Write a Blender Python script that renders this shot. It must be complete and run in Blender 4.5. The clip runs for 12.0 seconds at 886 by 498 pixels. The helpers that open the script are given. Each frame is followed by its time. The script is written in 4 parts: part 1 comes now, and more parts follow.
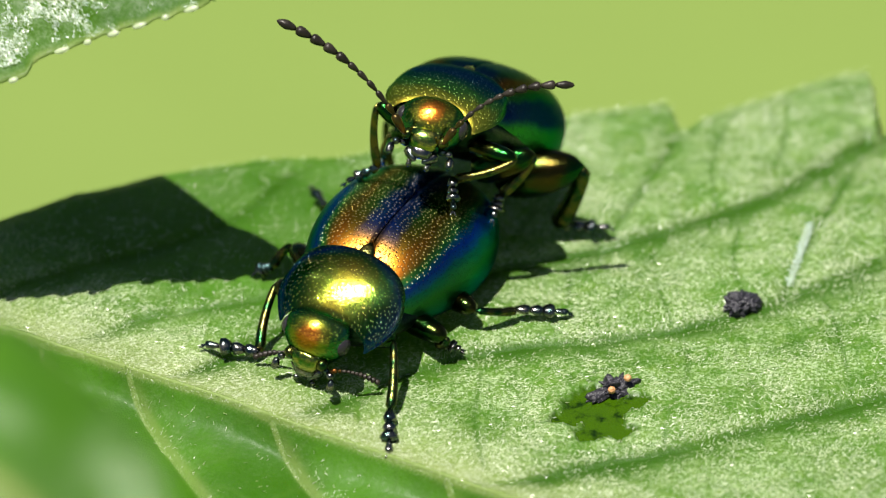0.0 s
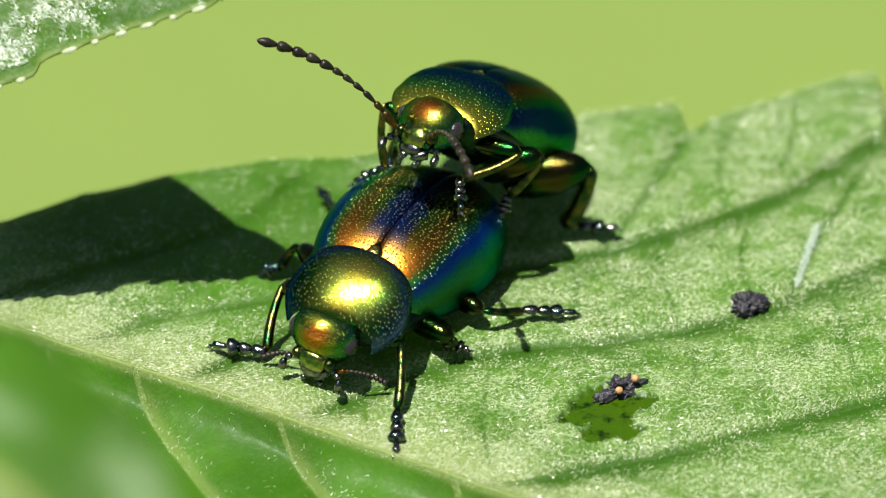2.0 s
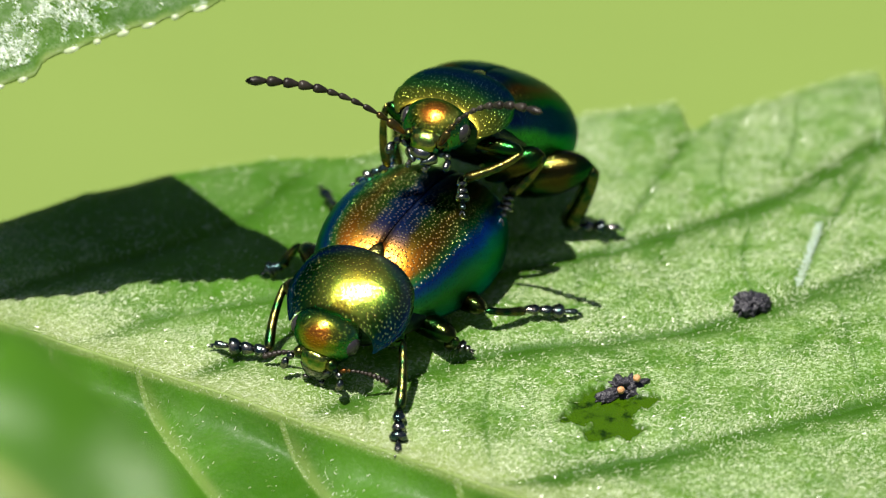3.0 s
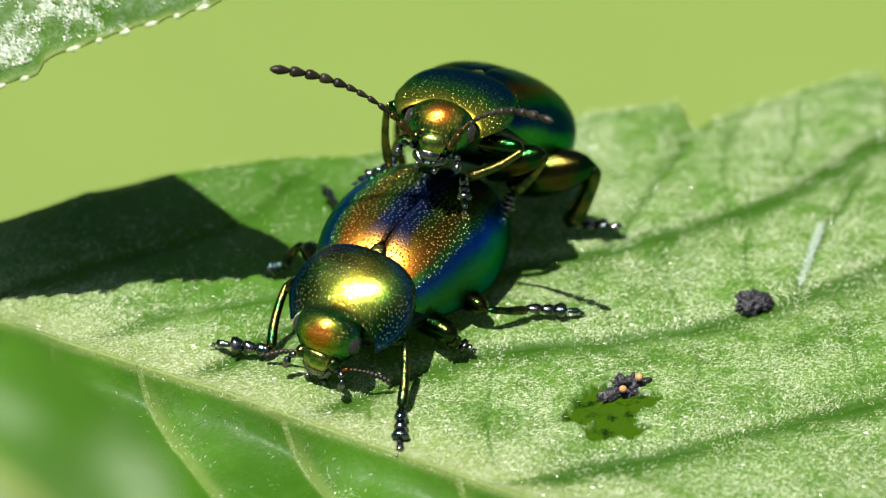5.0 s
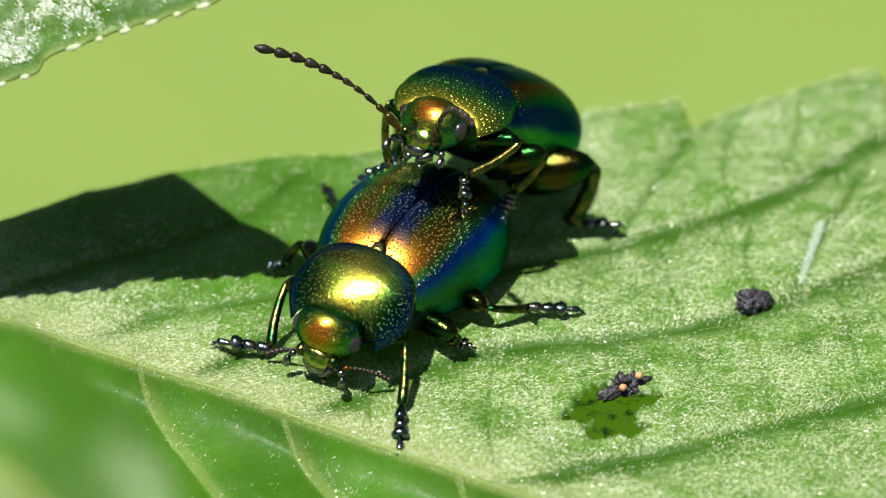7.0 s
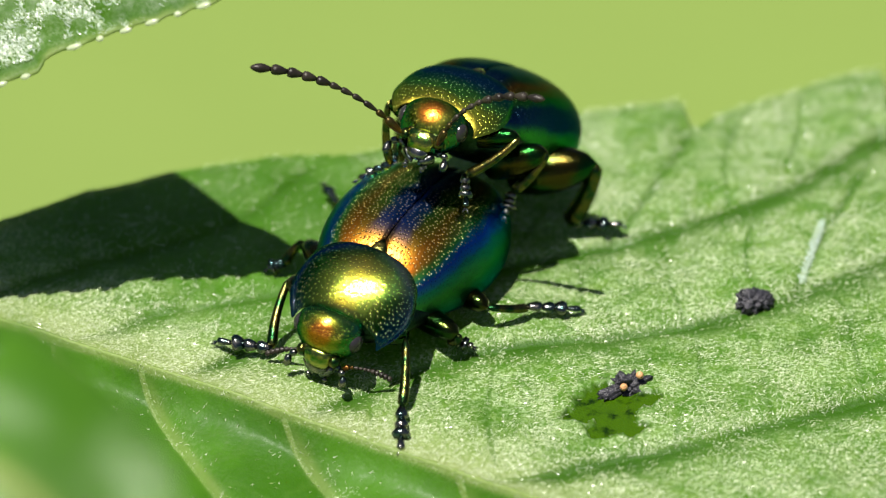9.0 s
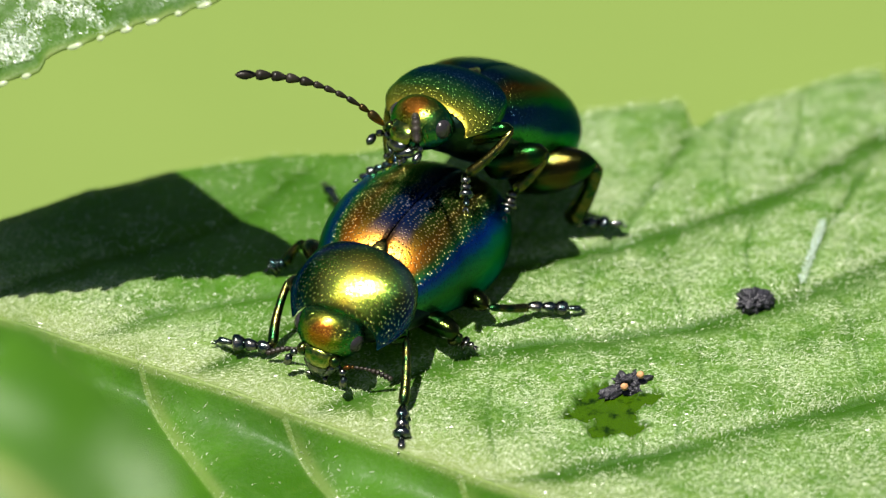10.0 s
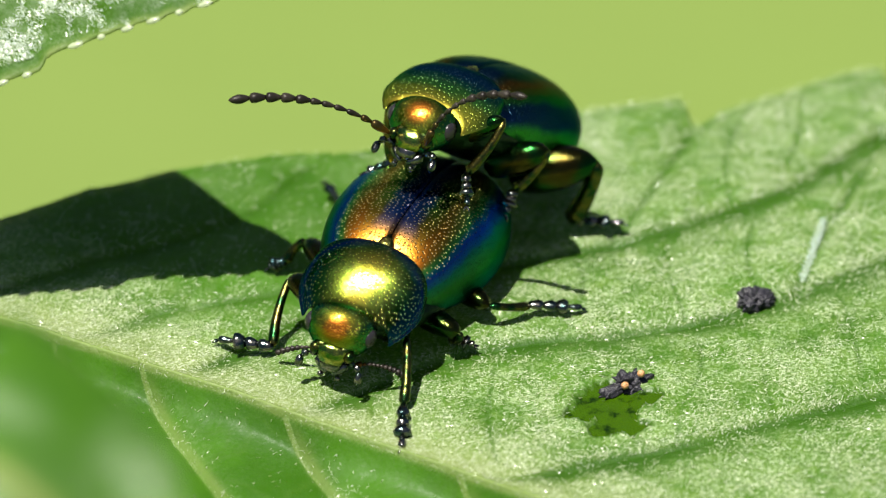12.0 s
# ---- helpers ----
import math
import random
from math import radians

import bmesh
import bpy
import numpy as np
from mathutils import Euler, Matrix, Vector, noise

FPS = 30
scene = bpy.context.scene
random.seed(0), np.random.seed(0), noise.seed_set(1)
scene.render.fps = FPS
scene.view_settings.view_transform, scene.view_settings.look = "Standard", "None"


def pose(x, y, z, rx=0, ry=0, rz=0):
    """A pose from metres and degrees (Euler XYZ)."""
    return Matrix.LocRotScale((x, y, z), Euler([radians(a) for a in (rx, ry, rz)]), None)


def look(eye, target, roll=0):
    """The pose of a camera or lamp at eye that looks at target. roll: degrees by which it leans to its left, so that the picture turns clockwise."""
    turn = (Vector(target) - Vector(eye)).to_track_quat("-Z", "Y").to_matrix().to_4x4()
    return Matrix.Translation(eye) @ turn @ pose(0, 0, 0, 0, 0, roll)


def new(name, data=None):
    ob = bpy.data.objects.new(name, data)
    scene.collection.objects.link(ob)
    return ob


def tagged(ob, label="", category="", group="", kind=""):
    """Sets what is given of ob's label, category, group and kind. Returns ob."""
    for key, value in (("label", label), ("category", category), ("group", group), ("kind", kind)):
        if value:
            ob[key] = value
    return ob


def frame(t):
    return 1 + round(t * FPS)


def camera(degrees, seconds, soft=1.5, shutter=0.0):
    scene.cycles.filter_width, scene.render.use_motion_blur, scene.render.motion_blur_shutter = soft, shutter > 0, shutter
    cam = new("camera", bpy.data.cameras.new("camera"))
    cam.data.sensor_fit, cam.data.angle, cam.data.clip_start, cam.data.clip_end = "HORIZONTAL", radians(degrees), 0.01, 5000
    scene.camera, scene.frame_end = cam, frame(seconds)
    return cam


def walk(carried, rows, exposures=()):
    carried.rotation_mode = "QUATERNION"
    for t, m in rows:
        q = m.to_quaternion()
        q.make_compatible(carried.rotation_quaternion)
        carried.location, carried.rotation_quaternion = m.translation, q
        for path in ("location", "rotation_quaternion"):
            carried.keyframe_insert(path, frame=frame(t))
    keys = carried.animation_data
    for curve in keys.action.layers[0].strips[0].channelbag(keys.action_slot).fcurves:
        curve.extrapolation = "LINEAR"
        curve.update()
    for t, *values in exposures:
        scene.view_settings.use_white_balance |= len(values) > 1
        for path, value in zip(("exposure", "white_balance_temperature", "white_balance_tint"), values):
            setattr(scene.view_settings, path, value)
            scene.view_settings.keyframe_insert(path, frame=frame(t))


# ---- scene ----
# ---- camera and its drift ----
MM = 0.001
ELEV = 35.0
DIST = 0.150
EYE = Vector((0, -DIST * math.cos(radians(ELEV)), DIST * math.sin(radians(ELEV))))
cam = camera(6.0, 12.0, soft=1.2)
cam.data.dof.use_dof = True
cam.data.dof.focus_distance = 0.1468
cam.data.dof.aperture_fstop = 110.0


def aim(dx, dy):
    """The hand-held aim: offsets of the picture in hundredths of a millimetre at the subject."""
    right, up = Vector((1, 0, 0)), Vector((0, math.sin(radians(ELEV)), math.cos(radians(ELEV))))
    return look(EYE, right * (-dx * 1e-5) + up * (dy * 1e-5))


DRIFT = [(0.0, -20.5, 2.5), (0.5, -10.5, 1.2), (1.0, -13, 2), (1.5, -10, 3), (2.0, -7.3, 3), (2.5, -4.5, 3), (3.0, -4, 2.3),
         (4.0, -2, 1.2), (5.0, -0.4, 0.6), (5.5, 0, 0), (6.0, 2.6, 0.2), (6.5, 1.3, -2.5), (7.0, -0.3, -2.2), (8.0, 0.3, -2.6),
         (9.0, 1, -3), (9.5, 1.3, -4.3), (10.0, 2.2, -3.8), (10.5, 3, -2.4), (11.0, 2.5, -4.4), (11.5, 3.2, -6), (12.0, 3.3, -6)]
walk(cam, [(t, aim(dx, dy)) for t, dx, dy in DRIFT], exposures=[(0.0, 0.60), (12.0, 0.60)])

# ---- light: very high sun a little to the one side, clear sky ----
SUN = Vector((-0.23, -0.20, 1.0)).normalized()
world = bpy.data.worlds.new("sky")
scene.world = world
world.use_nodes = True
sky = world.node_tree.nodes.new("ShaderNodeTexSky")
sky.sky_type = 'NISHITA'
sky.sun_disc = False
sky.dust_density = 1.5
sky.sun_elevation = math.asin(SUN.z)
sky.sun_rotation = math.atan2(SUN.x, SUN.y)
world.node_tree.links.new(sky.outputs[0], world.node_tree.nodes["Background"].inputs[0])
world.node_tree.nodes["Background"].inputs[1].default_value = 0.034
sun = new("sun", bpy.data.lights.new("sun", "SUN"))
sun.data.energy, sun.data.angle, sun.data.color = 5.6, radians(0.6), (1.0, 0.96, 0.88)
sun.matrix_world = look(SUN * 3, (0, 0, 0))


# ---- materials ----
class Nodes:
    """A short way to write node materials."""

    def __init__(self, name):
        self.m = bpy.data.materials.new(name)
        self.m.use_nodes = True
        self.t = self.m.node_tree
        self.bsdf = self.t.nodes["Principled BSDF"]
        self.out = self.t.nodes["Material Output"]

    def add(self, kind, values=(), **props):
        n = self.t.nodes.new("ShaderNode" + kind)
        for k, v in props.items():
            setattr(n, k, v)
        for k, v in dict(values).items():
            self.put(n.inputs[k], v)
        return n

    def put(self, socket, v):
        if isinstance(v, bpy.types.NodeSocket):
            self.t.links.new(v, socket)
        elif isinstance(v, bpy.types.Node):
            self.t.links.new(v.outputs[0], socket)
        else:
            socket.default_value = v

    def set(self, **values):
        for k, v in values.items():
            self.put(self.bsdf.inputs[k.replace("_", " ")], v)
        return self

    def ramp(self, fac, stops, ease="EASE"):
        n = self.add("ValToRGB", {0: fac})
        n.color_ramp.interpolation = ease
        e = n.color_ramp.elements
        while len(e) < len(stops):
            e.new(1.0)
        for el, (p, c) in zip(e, stops):
            el.position = p
            el.color = (*c, 1) if isinstance(c, tuple) else (c, c, c, 1)
        return n

    def math(self, op, a, b=0.0, clamp=False):
        return self.add("Math", {0: a, 1: b}, operation=op, use_clamp=clamp)

    def mix(self, fac, a, b, blend="MIX"):
        n = self.add("Mix", data_type="RGBA", blend_type=blend)
        self.put(n.inputs[0], fac)
        self.put(n.inputs[6], a if not isinstance(a, tuple) else (*a, 1))
        self.put(n.inputs[7], b if not isinstance(b, tuple) else (*b, 1))
        return n.outputs[2]

    def mm(self, stretch=(1, 1, 1)):
        """Object coordinates in millimetres."""
        c = self.add("TexCoord")
        return self.add("Mapping", {0: c.outputs["Object"], "Scale": [1000 * s for s in stretch]})

    def noise(self, vec, scale, detail=3.0, rough=0.55):
        return self.add("TexNoise", {"Vector": vec, "Scale": scale, "Detail": detail, "Roughness": rough}).outputs[0]

    def cells(self, vec, scale, feature="F1", randomness=1.0):
        return self.add("TexVoronoi", {"Vector": vec, "Scale": scale, "Randomness": randomness}, feature=feature).outputs[0]

    def bump(self, height, mm, strength=1.0, under=None):
        n = self.add("Bump", {"Height": height, "Distance": mm * MM, "Strength": strength})
        if under is not None:
            self.put(n.inputs["Normal"], under)
        return n


def shell_material(name, stops, pit_scale, pit_color, rough=0.23, axis=0, pit_mix=0.7, depth=0.045, fade=0.0):
    """Metallic structural colour in bands along one surface coordinate, with pricked pits and their painted glints.
    Surface coordinates in millimetres.
    """
    n = Nodes(name)
    uv = n.add("UVMap", uv_map="UVMap")
    xyz = n.add("SeparateXYZ", {0: uv})
    wob = n.math("MULTIPLY_ADD", n.noise(uv, 1.3, 2), 0.16)
    wob.inputs[2].default_value = -0.08
    lane = n.math("ADD", n.math("DIVIDE", xyz.outputs[axis], 3.0), wob)
    if fade:
        near = n.math("SUBTRACT", 1.0, n.math("DIVIDE", xyz.outputs[1], fade), clamp=True)
        lane = n.math("ADD", lane, n.math("MULTIPLY", near, -0.10))
    base = n.ramp(lane, stops)
    tinted = base.outputs[0]
    if fade:
        rich = n.math("MULTIPLY", near, n.ramp(lane, [(0.0, 0.9), (0.06, 0.95), (0.26, 0.9), (0.33, 0.0)]))
        tinted = n.mix(rich, tinted, (0.56, 0.145, 0.009))
        tail = n.ramp(n.math("DIVIDE", xyz.outputs[1], 4.0), [(0.2, 0.0), (0.6, 1.0)])
        tinted = n.mix(tail, tinted, n.mix(1.0, tinted, (1.0, 1.5, 1.7), "MULTIPLY"))
        seam = n.math("MULTIPLY", n.ramp(lane, [(0.0, 1.0), (0.05, 0.9), (0.11, 0.0)]), n.ramp(n.math("DIVIDE", xyz.outputs[1], 4.0), [(0.10, 0.0), (0.26, 1.0)]))
        tinted = n.mix(seam, tinted, (0.012, 0.06, 0.32))
    grain = n.mix(n.math("MULTIPLY", n.noise(uv, 9.0, 4), 0.3), tinted, (0.02, 0.05, 0.02))
    pits = n.add("UVMap", uv_map="Pits")
    d = n.add("TexVoronoi", {"Vector": pits, "Scale": pit_scale, "Randomness": 0.8}, voronoi_dimensions="2D").outputs[0]
    pit = n.ramp(d, [(0.0, 1.0), (0.06, 0.92), (0.26, 0.0)])
    # Pit colour paints the sun's glints gold; striped flanks get dark pits
    if fade:
        share = n.ramp(lane, [(0.0, 0.35), (0.08, 0.5), (0.14, 0.62), (0.36, 0.55), (0.44, 0.5), (1.0, 0.5)])
        pit_color = n.ramp(lane, [(0.0, pit_color), (0.38, pit_color), (0.46, (0.003, 0.012, 0.03)), (1.0, (0.003, 0.02, 0.02))])
    else:
        share = n.math("MULTIPLY", n.ramp(lane, [(0.0, 1.0), (0.2, 0.8), (0.34, 0.4), (1.0, 0.35)]), pit_mix)
    color = n.mix(n.math("MULTIPLY", pit, share), grain, pit_color)
    hollow = n.math("MULTIPLY", pit, n.ramp(lane, [(0.0, 1.0), (0.36, 1.0), (0.46, 0.3), (1.0, 0.3)])) if fade else pit
    b = n.bump(n.math("SUBTRACT", 1.0, hollow), depth)
    b2 = n.bump(n.noise(uv, 22.0, 3), 0.006, 0.7, b)
    n.bsdf.inputs["Specular Tint"].default_value = (0.30, 0.42, 0.45, 1)
    n.set(Base_Color=color, Metallic=1.0, Roughness=n.math("MULTIPLY_ADD", n.noise(uv, 6.0), 0.12), Normal=b2)
    n.bsdf.inputs["Roughness"].links[0].from_node.inputs[2].default_value = rough - 0.05
    return n.m


DEEP, GREEN = (0.006, 0.03, 0.12), (0.025, 0.14, 0.025)
NAVY, OLIVE = (0.008, 0.035, 0.09), (0.10, 0.12, 0.016)
M_ELYTRON = shell_material("striped_metallic_wing_case", [(0.0, (0.05, 0.15, 0.03)), (0.05, (0.04, 0.15, 0.04)), (0.09, (0.05, 0.16, 0.03)), (0.14, (0.10, 0.18, 0.02)), (0.22, (0.26, 0.14, 0.014)), (0.29, (0.17, 0.19, 0.025)), (0.36, (0.05, 0.26, 0.05)),
                           (0.41, (0.012, 0.14, 0.22)), (0.45, (0.012, 0.07, 0.36)), (0.50, (0.012, 0.10, 0.32)), (0.56, (0.012, 0.15, 0.12)), (0.68, (0.035, 0.18, 0.045)), (0.84, (0.015, 0.12, 0.09)), (1.0, DEEP)], 12.0, (0.85, 0.66, 0.25), rough=0.31, fade=1.3, depth=0.013)
M_ELYTRON_DARK = shell_material("dark_striped_metallic_wing_case", [(0.0, NAVY), (0.12, NAVY), (0.2, (0.03, 0.05, 0.03)), (0.30, (0.16, 0.07, 0.012)), (0.38, OLIVE), (0.46, GREEN),
                                (0.56, NAVY), (0.68, DEEP), (0.8, (0.04, 0.28, 0.045)), (1.0, (0.03, 0.18, 0.04))], 11.0, (0.10, 0.12, 0.06), rough=0.31, pit_mix=0.35, depth=0.008)
M_PRONOTUM = shell_material("metallic_green_shield", [(0.0, (0.22, 0.18, 0.014)), (0.09, (0.11, 0.15, 0.014)), (0.18, (0.02, 0.11, 0.018)), (0.27, (0.01, 0.10, 0.10)), (0.36, (0.008, 0.05, 0.16)), (0.46, (0.02, 0.10, 0.06)), (0.6, (0.03, 0.12, 0.02)), (1.0, GREEN)],
                            12.0, (0.85, 0.70, 0.25), 0.11, depth=0.011, pit_mix=0.6)
# Gold first stops: the highlight along the front edge is painted into the bands
M_PRONOTUM_DARK = shell_material("metallic_blue_green_shield", [(0.0, (0.62, 0.48, 0.05)), (0.06, (0.28, 0.32, 0.03)), (0.13, (0.06, 0.23, 0.04)), (0.19, (0.015, 0.11, 0.07)), (0.27, (0.01, 0.06, 0.14)),
                                 (0.40, (0.01, 0.045, 0.09)), (0.55, (0.03, 0.16, 0.05)), (1.0, GREEN)], 12.0, (0.4, 0.38, 0.16), 0.29, pit_mix=0.2, depth=0.007)
M_HEAD = shell_material("copper_and_green_head_shell", [(0.0, (0.72, 0.20, 0.02)), (0.08, (0.62, 0.20, 0.02)), (0.14, (0.30, 0.30, 0.03)), (0.2, (0.05, 0.2, 0.035)), (0.34, (0.012, 0.14, 0.12)), (1.0, GREEN)], 13.0, (0.8, 0.5, 0.12), 0.22, pit_mix=0.35, depth=0.008)


def plain_metal(name, a, b, rough, scale=4.0, metal=1.0):
    n = Nodes(name)
    v = n.mm()
    n.set(Base_Color=n.mix(n.ramp(n.noise(v, scale), [(0.35, 0.0), (0.65, 1.0)]), a, b), Metallic=metal, Roughness=rough, Specular_IOR_Level=0.3,
          Normal=n.bump(n.noise(v, 9.0, 3, 0.7), 0.02, 0.7))
    return n.m


M_LEG = plain_metal("bronze_green_leg_shell", (0.012, 0.055, 0.018), (0.15, 0.12, 0.03), 0.26, 5.0)
M_FEMUR = plain_metal("green_and_copper_thigh_shell", (0.006, 0.06, 0.012), (0.06, 0.045, 0.01), 0.17, 1.6)
M_CLYPEUS = plain_metal("gold_green_face_plate", (0.05, 0.17, 0.03), (0.34, 0.32, 0.07), 0.2, 6.0)
M_TARSUS = plain_metal("black_green_foot_shell", (0.04, 0.08, 0.08), (0.22, 0.20, 0.18), 0.2, 5.0)
M_BELLY = plain_metal("dark_belly_shell", (0.01, 0.025, 0.02), (0.02, 0.05, 0.02), 0.35, 2.0)
M_ANTENNA = plain_metal("dark_brown_antenna_shell", (0.014, 0.011, 0.009), (0.035, 0.028, 0.022), 0.42, 3.0, 0.2)
M_SCAPE = plain_metal("amber_antenna_base_shell", (0.20, 0.075, 0.015), (0.06, 0.045, 0.015), 0.32, 3.0, 0.8)
M_EYE = Nodes("dark_faceted_eye")
M_EYE.set(Base_Color=(0.02, 0.018, 0.02, 1), Roughness=0.22, Normal=M_EYE.bump(M_EYE.cells(M_EYE.mm(), 26.0), 0.004))
M_EYE = M_EYE.m


def leaf_material(name, green, deep, soft, pale, translucent, glint=1.0):
    n = Nodes(name)
    v = n.mm()
    vein = n.add("Attribute", attribute_name="vein").outputs["Fac"]
    stain = n.add("Attribute", attribute_name="stain").outputs["Fac"]
    big = n.ramp(n.noise(v, 0.4, 5, 0.6), [(0.38, 0.0), (0.6, 1.0)])
    hairs = n.ramp(n.noise(n.mm((0.8, 1.3, 1.0)), 0.75, 7, 0.66), [(0.40, 0.0), (0.60, 1.0)])
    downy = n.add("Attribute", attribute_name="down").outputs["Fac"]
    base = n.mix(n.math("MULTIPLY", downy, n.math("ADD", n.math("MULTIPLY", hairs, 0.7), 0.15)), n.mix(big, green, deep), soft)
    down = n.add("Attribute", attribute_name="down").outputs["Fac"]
    # Pale spots and specks: the down's glints painted into the colour
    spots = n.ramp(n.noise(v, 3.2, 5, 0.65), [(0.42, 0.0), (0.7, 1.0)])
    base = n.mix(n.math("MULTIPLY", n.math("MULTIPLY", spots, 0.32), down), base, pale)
    warped = n.add("VectorMath", {0: v, 1: n.add("TexNoise", {"Vector": v, "Scale": 0.8}).outputs[1]}, operation="ADD")
    net = n.ramp(n.cells(warped, 0.62, "DISTANCE_TO_EDGE"), [(0.0, 1.0), (0.05, 0.0)])
    base = n.mix(n.math("MULTIPLY", net, 0.45), base, (0.06, 0.16, 0.012))
    glint_speck = n.ramp(n.noise(v, 15.0, 3, 0.68), [(0.49, 0.0), (0.58, 1.0)])
    base = n.mix(n.math("MULTIPLY", n.math("MULTIPLY", glint_speck, n.math("ADD", n.math("MULTIPLY", hairs, 0.5), 0.27)), down), base, (0.44, 0.57, 0.29))
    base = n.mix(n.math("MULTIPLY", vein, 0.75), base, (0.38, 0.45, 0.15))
    # Grooves greener without down; the shade of their slopes is painted in too
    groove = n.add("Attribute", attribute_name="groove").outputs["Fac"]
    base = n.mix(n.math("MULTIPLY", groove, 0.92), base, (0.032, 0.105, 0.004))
    base = n.mix(stain, base, n.mix(n.ramp(n.noise(v, 3.0, 5, 0.65), [(0.36, 0.0), (0.52, 1.0)]), (0.006, 0.022, 0.001), (0.045, 0.11, 0.002)))
    micro = n.cells(v, 22.0)
    b0 = n.bump(n.noise(v, 2.2, 4), 0.06, 0.5)
    b1 = n.bump(micro, 0.034, 1.0, b0)
    b2 = n.bump(n.noise(v, 11.0, 3, 0.7), 0.012, 0.7, b0)
    n.bsdf.inputs["Coat IOR"].default_value = 2.1
    n.set(Coat_Weight=n.math("MULTIPLY", n.math("MULTIPLY_ADD", hairs, 0.8), n.math("MULTIPLY", down, glint)), Coat_Roughness=0.28, Coat_Normal=b1)
    n.bsdf.inputs["Coat Weight"].links[0].from_node.inputs[0].links[0].from_node.inputs[2].default_value = 0.06
    n.set(Base_Color=base, Roughness=n.mix(stain, n.ramp(n.noise(v, 7.0, 3), [(0.3, 0.42), (0.7, 0.6)]).outputs[0], (0.22, 0.22, 0.22)), Normal=b2)
    n.bsdf.inputs["Specular IOR Level"].default_value = 0.3
    tr = n.add("BsdfTranslucent", {"Color": n.mix(0.5, base, (0.30, 0.42, 0.03)), "Normal": b1})
    mx = n.add("MixShader", {0: translucent, 1: n.bsdf.outputs[0], 2: tr.outputs[0]})
    n.t.links.new(mx.outputs[0], n.out.inputs[0])
    return n.m


def hair_material(name, color):
    n = Nodes(name)
    lot = n.add("NewGeometry").outputs["Random Per Island"]
    n.set(Base_Color=n.mix(lot, color, (0.26, 0.36, 0.10)), Roughness=0.26, Specular_IOR_Level=0.9)
    tr = n.add("BsdfTranslucent", {"Color": (*color, 1)})
    mx = n.add("MixShader", {0: 0.35, 1: n.bsdf.outputs[0], 2: tr.outputs[0]})
    n.t.links.new(mx.outputs[0], n.out.inputs[0])
    return n.m


M_HAIR = hair_material("pale_leaf_down", (0.78, 0.83, 0.62))
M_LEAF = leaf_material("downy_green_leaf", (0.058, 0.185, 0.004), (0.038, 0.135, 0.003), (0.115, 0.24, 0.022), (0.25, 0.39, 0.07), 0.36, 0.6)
M_LEAF_TOP = leaf_material("thin_downy_green_leaf", (0.06, 0.17, 0.005), (0.04, 0.13, 0.003), (0.07, 0.17, 0.012), (0.14, 0.26, 0.05), 0.42, 0.3)
M_HAIR_COOL = hair_material("bluish_white_leaf_down", (0.72, 0.80, 0.76))
M_TOOTH = hair_material("highlit_leaf_tooth", (0.85, 0.88, 0.74))
M_LEAF_FRONT = leaf_material("smooth_green_leaf", (0.08, 0.21, 0.010), (0.055, 0.165, 0.009), (0.26, 0.42, 0.18), (0.50, 0.62, 0.42), 0.32, 1.8)


def meadow_material():
    n = Nodes("sunlit_meadow_green")
    c = n.add("TexCoord").outputs["Object"]
    a = n.ramp(n.noise(c, 1.6, 2), [(0.35, 0.0), (0.65, 1.0)])
    col = n.mix(a, (0.138, 0.20, 0.034), (0.16, 0.225, 0.046))
    col = n.mix(n.math("MULTIPLY", n.noise(c, 90.0, 4), 0.35), col, (0.12, 0.2, 0.03))
    n.set(Base_Color=col, Roughness=0.8, Normal=n.bump(n.noise(c, 60.0, 4), 10.0, 0.3))
    return n.m


M_MEADOW = meadow_material()


def crumb_material(name, a, b, rough):
    n = Nodes(name)
    v = n.mm()
    n.set(Base_Color=n.mix(n.noise(v, 9.0, 4), a, b), Roughness=rough, Normal=n.bump(n.noise(v, 18.0, 4), 0.04, 0.9))
    return n.m


M_CRUMB = crumb_material("dark_dry_droppings", (0.008, 0.008, 0.010), (0.045, 0.042, 0.055), 0.4)
M_EGG = crumb_material("pale_orange_egg", (0.48, 0.22, 0.08), (0.6, 0.34, 0.16), 0.35)
M_VEIN_SHINE = hair_material("pale_bluish_vein_shine", (0.62, 0.72, 0.72))


# ---- mesh helpers: all shapes are given in millimetres ----
def mesh_of(name, verts, faces, material, uvs=None, smooth=True, pits=None):
    me = bpy.data.meshes.new(name)
    me.from_pydata([Vector(v) * MM for v in verts], [], faces)
    me.materials.append(material)
    for key, values in (("UVMap", uvs), ("Pits", pits)):
        if values is not None:
            layer = me.uv_layers.new(name=key)
            flat = np.array([values[l.vertex_index] for l in me.loops], dtype=np.float32)
            layer.data.foreach_set("uv", flat.ravel())
    if smooth:
        me.polygons.foreach_set("use_smooth", [True] * len(me.polygons))
    me.update()
    return me


def part(name, me, parent=None, label="", m=None):
    ob = new(name, me)
    if parent is not None:
        ob.parent = parent
    if m is not None:
        ob.matrix_basis = m
    if label:
        tagged(ob, label)
    return ob


def joined(*pieces):
    """Several (verts, faces) as one."""
    verts, faces = [], []
    for v, f in pieces:
        k = len(verts)
        verts += list(v)
        faces += [tuple(i + k for i in q) for q in f]
    return verts, faces


